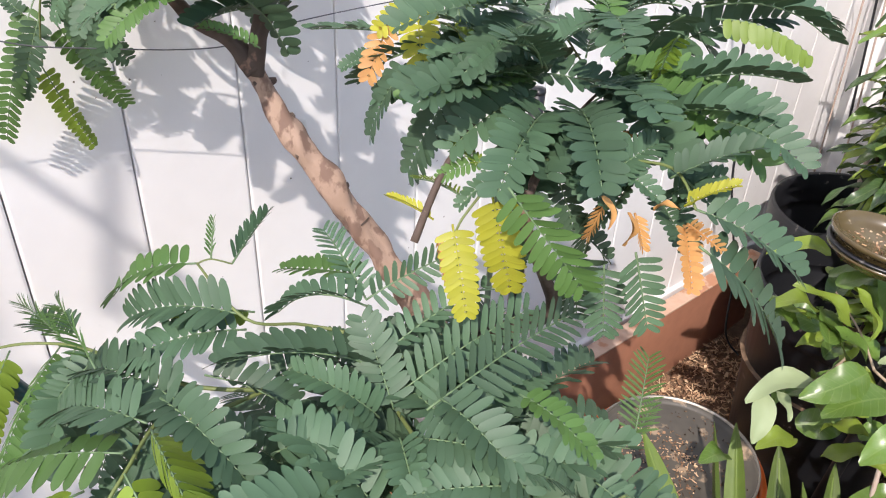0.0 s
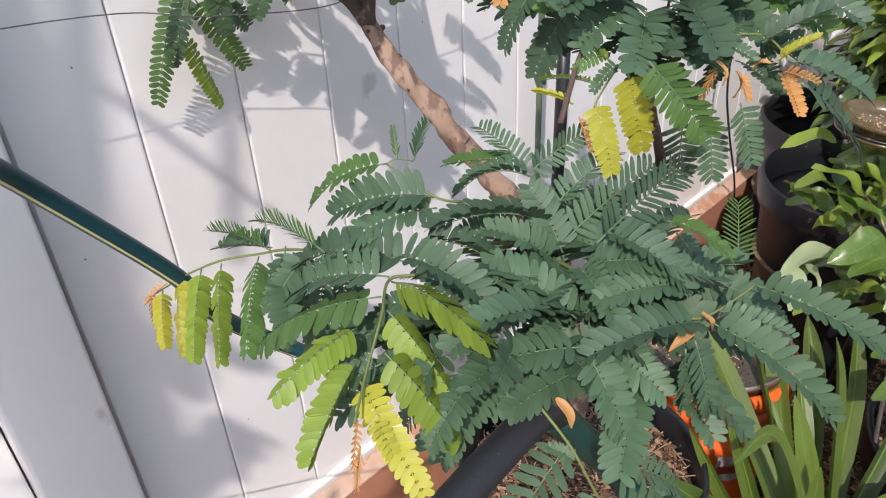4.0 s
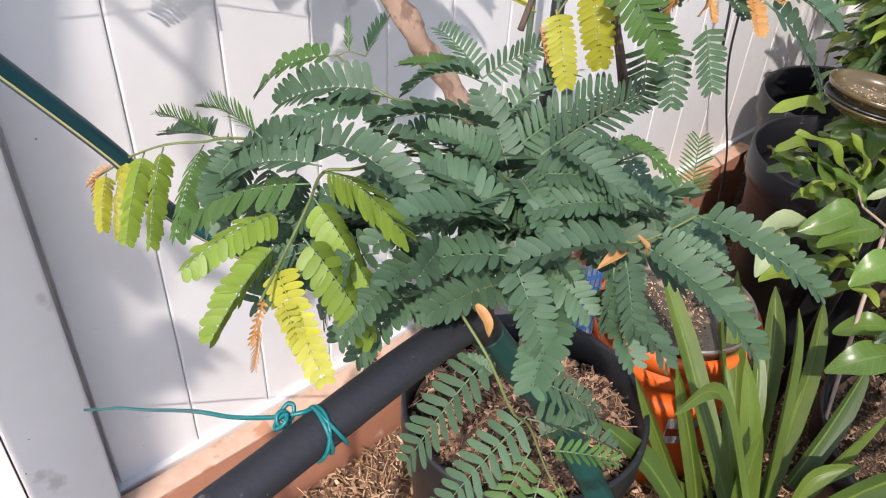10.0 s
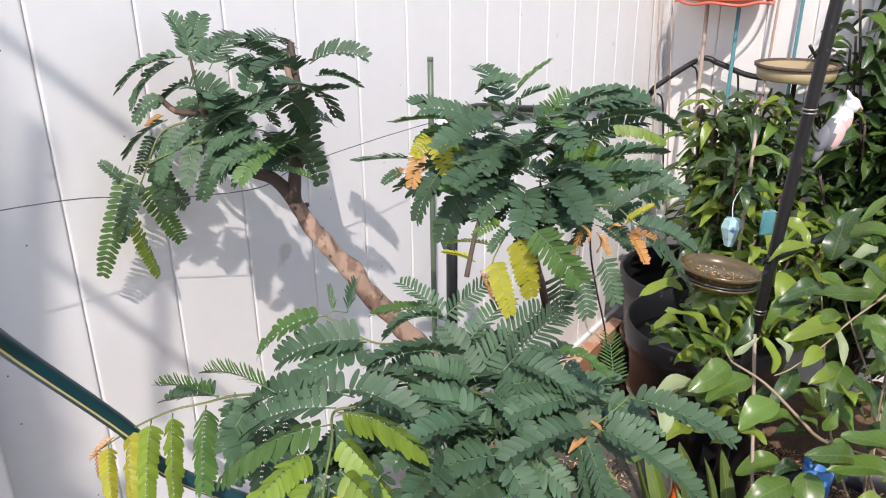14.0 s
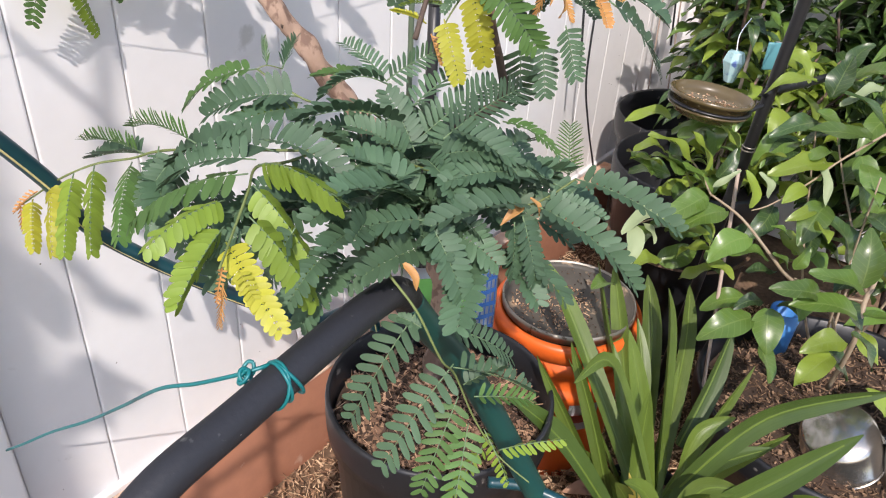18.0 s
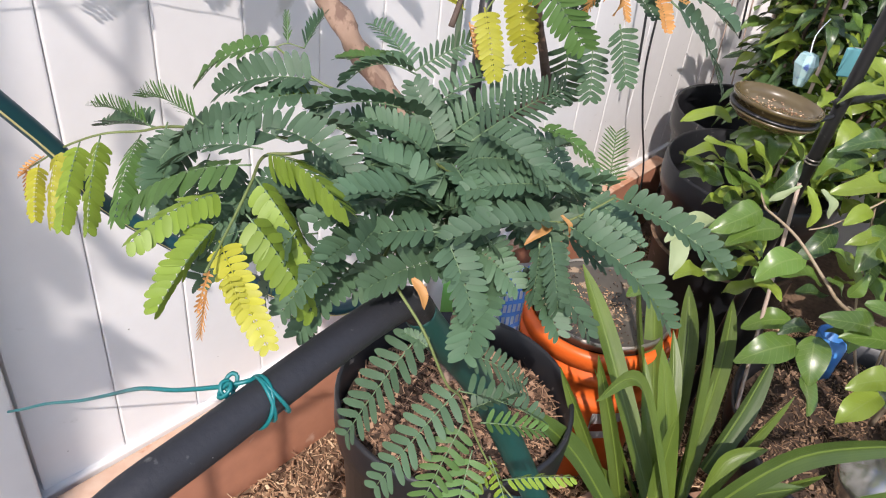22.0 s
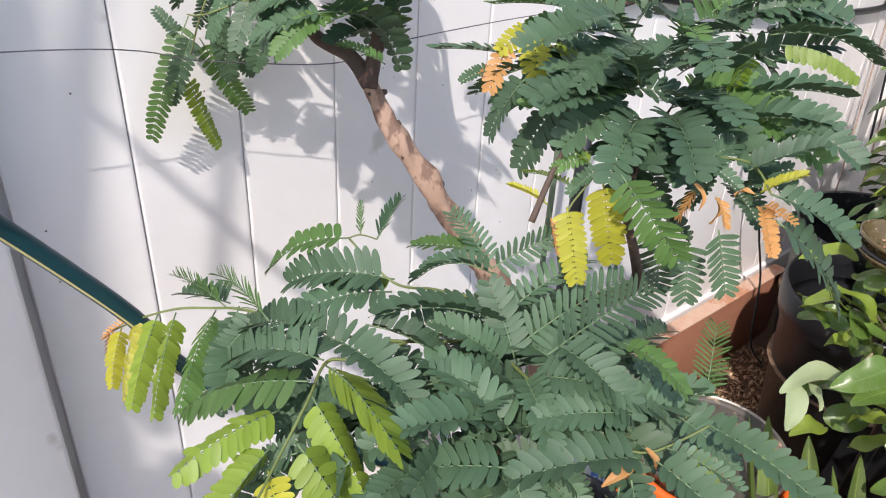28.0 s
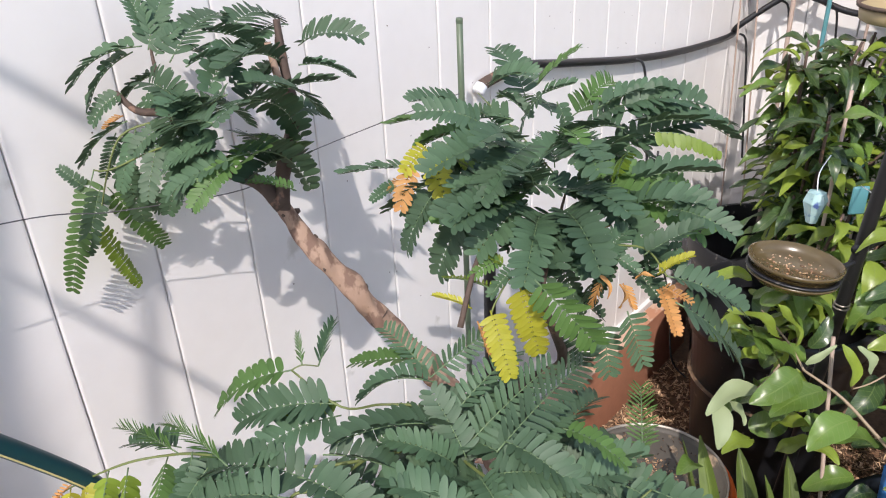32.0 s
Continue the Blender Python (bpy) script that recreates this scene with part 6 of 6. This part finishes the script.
for f in figure.data.polygons:
    c = f.center
    if c.z < 1.064 and (c.x - 0.866) * -0.6 + (c.y + 0.662) * 0.8 > 0.004:
        f.material_index = 1
    elif c.z > 1.082 + 0.8 * (c.x - 0.886):
        f.material_index = 2
perch = thing("perch_bracket", (0.84, -0.64, 1.04), "dark curved bracket that carries the bird ornament", "bracket")
part("bracket", tube([(0.79, -0.612, 1.20), (0.82, -0.63, 1.15), (0.815, -0.63, 1.06), (0.85, -0.65, 1.016), (0.90, -0.69, 1.018)], 0.003, 7, 5), BLACK_PLASTIC, perch)

spinner = thing("wind_ornament", (0.98, -0.475, 0.77), "pale blue glass ornament hanging from a cane", "ornament")
part("drop", lathe((0.98, -0.478, 0.735), [(0, 0), (0.011, 0.001), (0.023, 0.045), (0.017, 0.064), (0, 0.067)], 6), SPINNER, spinner, smooth=False)
part("string", tube([(0.98, -0.478, 0.80), (1.0, -0.47, 0.83), (1.025, -0.478, 0.86)], 0.0012, 5, 3), BAG_WHITE, spinner)
tag = thing("teal_tag", (0.93, -0.56, 0.82), "teal plastic tag hanging by the pole", "tag")
bm = box(0.915, 0.945, -0.565, -0.558, 0.795, 0.85, 0.004)
bmesh.ops.rotate(bm, cent=(0.93, -0.56, 0.82), matrix=Euler((0, 0, radians(-45))).to_matrix(), verts=bm.verts)
part("plate", bm, TEAL_PAINT, tag)
part("string", tube([(0.93, -0.56, 0.85), (0.86, -0.59, 0.87), (0.80, -0.61, 0.88)], 0.001, 5, 3), BAG_WHITE, tag)

for a, b, r, mat, words in (((1.02, -0.49, 0.30), (1.165, -0.458, 0.95), 0.004, BAMBOO, "thin bamboo cane leaning between shrubs"),
                            ((0.554, -0.70, 0.28), (0.675, -0.62, 0.69), 0.0035, BAMBOO, "short bamboo cane in the shrub tub"),
                            ((1.56, -0.20, 0.10), (1.66, -0.16, 1.20), 0.0062, BAMBOO, "stout bamboo pole in the corner"),
                            ((1.60, -0.26, 0.10), (1.70, -0.24, 1.20), 0.0060, TEAL_PAINT, "teal coated pole in the corner"),
                            ((1.66, -0.06, 0.10), (1.60, -0.03, 1.40), 0.0026, BAMBOO, "thin cane leaning on the fence corner"),
                            ((1.70, -0.12, 0.10), (1.66, -0.04, 1.40), 0.0026, BAMBOO, "thin cane leaning on the fence corner"),
                            ((1.68, -0.32, 0.10), (1.74, -0.34, 1.3), 0.0038, BAMBOO, "thin cane by the side fence"),
                            ((1.70, -0.40, 0.10), (1.75, -0.40, 1.3), 0.0050, TEAL_PAINT, "teal coated pole by the side fence")):
    c = thing("cane", a, words, "cane", "canes")
    part("rod", tube([a, tuple((p + q) / 2 for p, q in zip(a, b)), b], r, 8, 5), mat, c)

tray = thing("tray", (1.42, -0.475, 1.06), "tan plastic tray with a dark rim on a thin post", "tray")
part("trough", lathe((1.42, -0.475, 1.03), [(0, 0.012), (0.086, 0.012), (0.092, 0.016), (0.096, 0.044), (0.093, 0.044), (0.089, 0.020), (0, 0.018)], 40), TAN, tray)
part("rim", lathe((1.42, -0.475, 1.03), [(0.094, 0.043), (0.101, 0.043), (0.102, 0.050), (0.095, 0.051), (0.094, 0.043)], 40), BARK_DARK, tray)
part("post", tube([(1.42, -0.475, 0.0), (1.42, -0.475, 1.044)], 0.006, 8), BLACK_PLASTIC, tray)
feeder = thing("bird_feeder", (1.68, -0.20, 1.20), "coral red round feeder with yellow ports on two poles", "feeder")
part("dish", lathe((1.68, -0.20, 1.20), [(0, 0), (0.07, 0), (0.112, 0.010), (0.116, 0.018), (0.108, 0.018), (0.07, 0.008), (0, 0.006)], 36), CORAL, feeder)
part("drum", lathe((1.68, -0.20, 1.206), [(0, 0), (0.098, 0), (0.102, 0.004), (0.102, 0.10), (0.096, 0.11), (0, 0.11)], 36), CORAL, feeder)
part("perch_ring", tube([(1.68 + 0.134 * math.cos(a * math.pi / 10), -0.20 + 0.134 * math.sin(a * math.pi / 10), 1.204 + 0.004 * math.sin(a * 2.0)) for a in range(21)], 0.0042, 7, 3, caps=False), CORAL, feeder, "wavy red perch ring")
for a in (-175, -128):
    d = Vector((math.cos(radians(a)), math.sin(radians(a)), 0))
    port = lathe((0, 0, 0), [(0, 0.0), (0.022, 0.0), (0.026, 0.004), (0.020, 0.010), (0, 0.012)], 18)
    bmesh.ops.transform(port, matrix=Matrix.Translation(Vector((1.68, -0.20, 1.252)) + d * 0.102) @ d.to_track_quat("Z", "Y").to_matrix().to_4x4(), verts=port.verts)
    part("port", port, YELLOW_STRAP, feeder, "round yellow feeding port")

line = thing("water_line", (1.0, -0.04, 1.0), "black irrigation pipe along the fence with thin drip tubes", "pipe")
part("main", tube([(0.615, -0.014, 1.051), (0.668, -0.014, 1.049), (0.803, -0.014, 1.023), (1.086, -0.014, 0.971), (1.351, -0.014, 0.936), (1.634, -0.014, 0.917), (1.66, -0.03, 0.945), (1.71, -0.14, 1.03), (1.72, -0.20, 1.02), (1.72, -0.32, 0.99), (1.72, -0.60, 1.0)], 0.0085, 10, 8), BLACK_PLASTIC, line)
part("elbow", tube([(0.536, -0.014, 1.042), (0.561, -0.014, 1.046), (0.615, -0.014, 1.051)], 0.0105, 10, 5), BARK_DARK, line, "brown pipe elbow")
part("tape", tube([(0.524, -0.014, 1.032), (0.536, -0.014, 1.042)], 0.0115, 10, 3), BAG_WHITE, line, "white tape at the pipe end")
for x, y, z in ((1.04, -0.045, 0.985), (1.60, -0.055, 0.935), (1.70, -0.12, 1.01), (1.71, -0.24, 1.01)):
    part("drip_tube", tube([(x, y, z), (x + 0.012, y - 0.015, z - 0.02), (x + 0.02, y - 0.025, z - 0.12), (x + 0.015, y - 0.05, z - 0.35)], 0.003, 6, 5), BLACK_PLASTIC, line)
part("drip_tube", tube([(1.13, -0.075, 0.75), (1.13, -0.08, 0.591), (1.17, -0.09, 0.45), (1.26, -0.09, 0.27), (1.22, -0.13, 0.12), (1.29, -0.15, 0.02)], 0.0028, 6, 6), BLACK_PLASTIC, line)
part("fitting", lathe((1.71, -0.14, 1.015), [(0, 0), (0.010, 0), (0.010, 0.02), (0.006, 0.022), (0.006, 0.04), (0, 0.04)], 10), GREY_POT, line)

# ---- clutter by the bucket and on the tub ----
bag = thing("fertiliser_bag", (0.27, -0.31, 0.0), "white plastic bag with blue checks and a green label", "bag")
BAG_SIDE = Vector((0.70, -0.71, 0.0))
BAG_OUT = Vector((-0.71, -0.70, 0.0))


def bag_face(x, z, lift=0.0):
    """A place on the bulging front of the bag: x from -1 to 1 across it, z from 0 to 1 up it."""
    bulge = 0.035 * (1 - x * x) * (1 - (2 * z - 1) ** 2 * 0.6) + 0.008 * noise.noise(Vector((x * 3, z * 9, 1)))
    return Vector((0.268, -0.298, 0.54 * z)) + BAG_SIDE * (0.085 * x) + BAG_OUT * (bulge + lift)


def bag_patch(x0, x1, z0, z1, lift, nx=6, nz=8):
    bm = bmesh.new()
    grid = [[bm.verts.new(bag_face(x0 + (x1 - x0) * a / nx, z0 + (z1 - z0) * c / nz, lift)) for a in range(nx + 1)] for c in range(nz + 1)]
    for c in range(nz):
        for a in range(nx):
            bm.faces.new((grid[c][a], grid[c][a + 1], grid[c + 1][a + 1], grid[c + 1][a]))
    return bm


bm = bag_patch(-1, 1, 0, 1, 0, 12, 24)
bmesh.ops.solidify(bm, geom=bm.faces[:], thickness=0.03)
part("sack", bm, BAG_WHITE, bag)
part("label", bag_patch(-0.7, 0.36, 0.50, 0.97, 0.005), BAG_GREEN, bag, "green printed label")
part("print", bag_patch(-0.3, 0.28, 0.915, 0.95, 0.007), BLACK_PLASTIC, bag, "dark printed bar")
part("print", bag_patch(-0.4, 0.28, 0.82, 0.86, 0.007), BAG_WHITE, bag, "white printed bar")
for k in range(5):
    part("stripe", bag_patch(0.52 + 0.10 * k, 0.555 + 0.10 * k, 0.05, 0.99, 0.004, 2, 16), BAG_BLUE, bag)
for k in range(12):
    part("stripe", bag_patch(0.5, 0.97, 0.42 + 0.048 * k, 0.436 + 0.048 * k, 0.0052, 6, 2), BAG_BLUE, bag)

low_hose = thing("garden_hose", (0.0, -0.70, 0.48), "dark green garden hose trailing past the pots", "hose")
part("tube", tube([(-0.05, -0.60, 0.50), (-0.02, -0.64, 0.495), (0.003, -0.706, 0.481), (0.035, -0.791, 0.447), (0.10, -0.95, 0.36), (0.2, -1.2, 0.012)], 0.0075, 10, 6), HOSE, low_hose)

pan = thing("steel_pan", (0.58, -0.93, 0.26), "scuffed upturned steel pan on the tub of soil", "pan")
LEAN = Euler((radians(-14), radians(-24), 0)).to_matrix()
part("body", lathe((0.595, -0.948, 0.268), [(0.070, 0.0), (0.073, 0.003), (0.073, 0.009), (0.068, 0.011), (0.063, 0.066), (0.056, 0.076), (0, 0.079)], 44, LEAN), PAN_STEEL, pan)
part("lip", lathe((0.595, -0.948, 0.268), [(0.073, -0.002), (0.076, 0.001), (0.076, 0.004), (0.073, 0.006), (0.073, -0.002)], 44, LEAN), PAN_STEEL, pan)
part("handle", tube([(0.655, -0.985, 0.275), (0.69, -1.01, 0.27), (0.74, -1.04, 0.262)], 0.007, 8, 4), BLACK_PLASTIC, pan, "black pan handle")
urn = thing("grey_pot", (0.60, -1.06, 0.26), "weathered grey plastic pot on the tub of soil", "plant pot")
part("shell", lathe((0.61, -1.075, 0.26), [(0, 0), (0.062, 0.0), (0.082, 0.15), (0.088, 0.155), (0.088, 0.175), (0.08, 0.175), (0.07, 0.05), (0, 0.04)], 36), GREY_POT, urn)
cap = thing("blue_cup", (0.83, -0.75, 0.26), "small blue plastic cup half hidden by leaves", "cup")
part("shell", lathe((0.83, -0.755, 0.258), [(0, 0), (0.026, 0), (0.031, 0.10), (0.028, 0.10), (0.024, 0.01), (0, 0.01)], 24), BLUE, cap)

# ---- loose mulch ----
def yard(r):
    x, y = r.uniform(-0.55, 1.35), r.uniform(-0.95, -0.075)
    return x, y, 0.014 + 0.012 * noise.noise(Vector((x * 6, y * 6, 0))) + r.uniform(0, 0.016)


scatter("mulch", chips(34000, yard, (0.004, 0.023), seed=3), None, "loose brown and straw-coloured wood-chip mulch on the ground", "mulch")
for k in range(26):
    r3 = random.Random(100 + k)
    b = Vector((r3.uniform(0.05, 0.6), r3.uniform(-0.95, -0.55), 0.03))
    dl = thing("dry_leaf", b, "curled dry brown leaf lying on the mulch", "leaf", "dry leaves")
    ovate(dl, b, b + Vector((r3.uniform(-0.06, 0.06), r3.uniform(-0.06, 0.06), 0.012)), 0.5, DRY_LEAF, 0.3)
for k in range(9):
    r3 = random.Random(300 + k)
    a, q = r3.uniform(0, 6.28), 0.06 * math.sqrt(r3.random())
    b = Vector((0.31 + q * math.cos(a), -0.71 + q * math.sin(a), 0.196))
    dl = thing("dry_leaf", b, "curled dry brown leaf fallen at the foot of the lily", "leaf", "dry leaves")
    ovate(dl, b, b + Vector((r3.uniform(-0.05, 0.05), r3.uniform(-0.05, 0.05), 0.014)), 0.4, DRY_LEAF, 0.35)
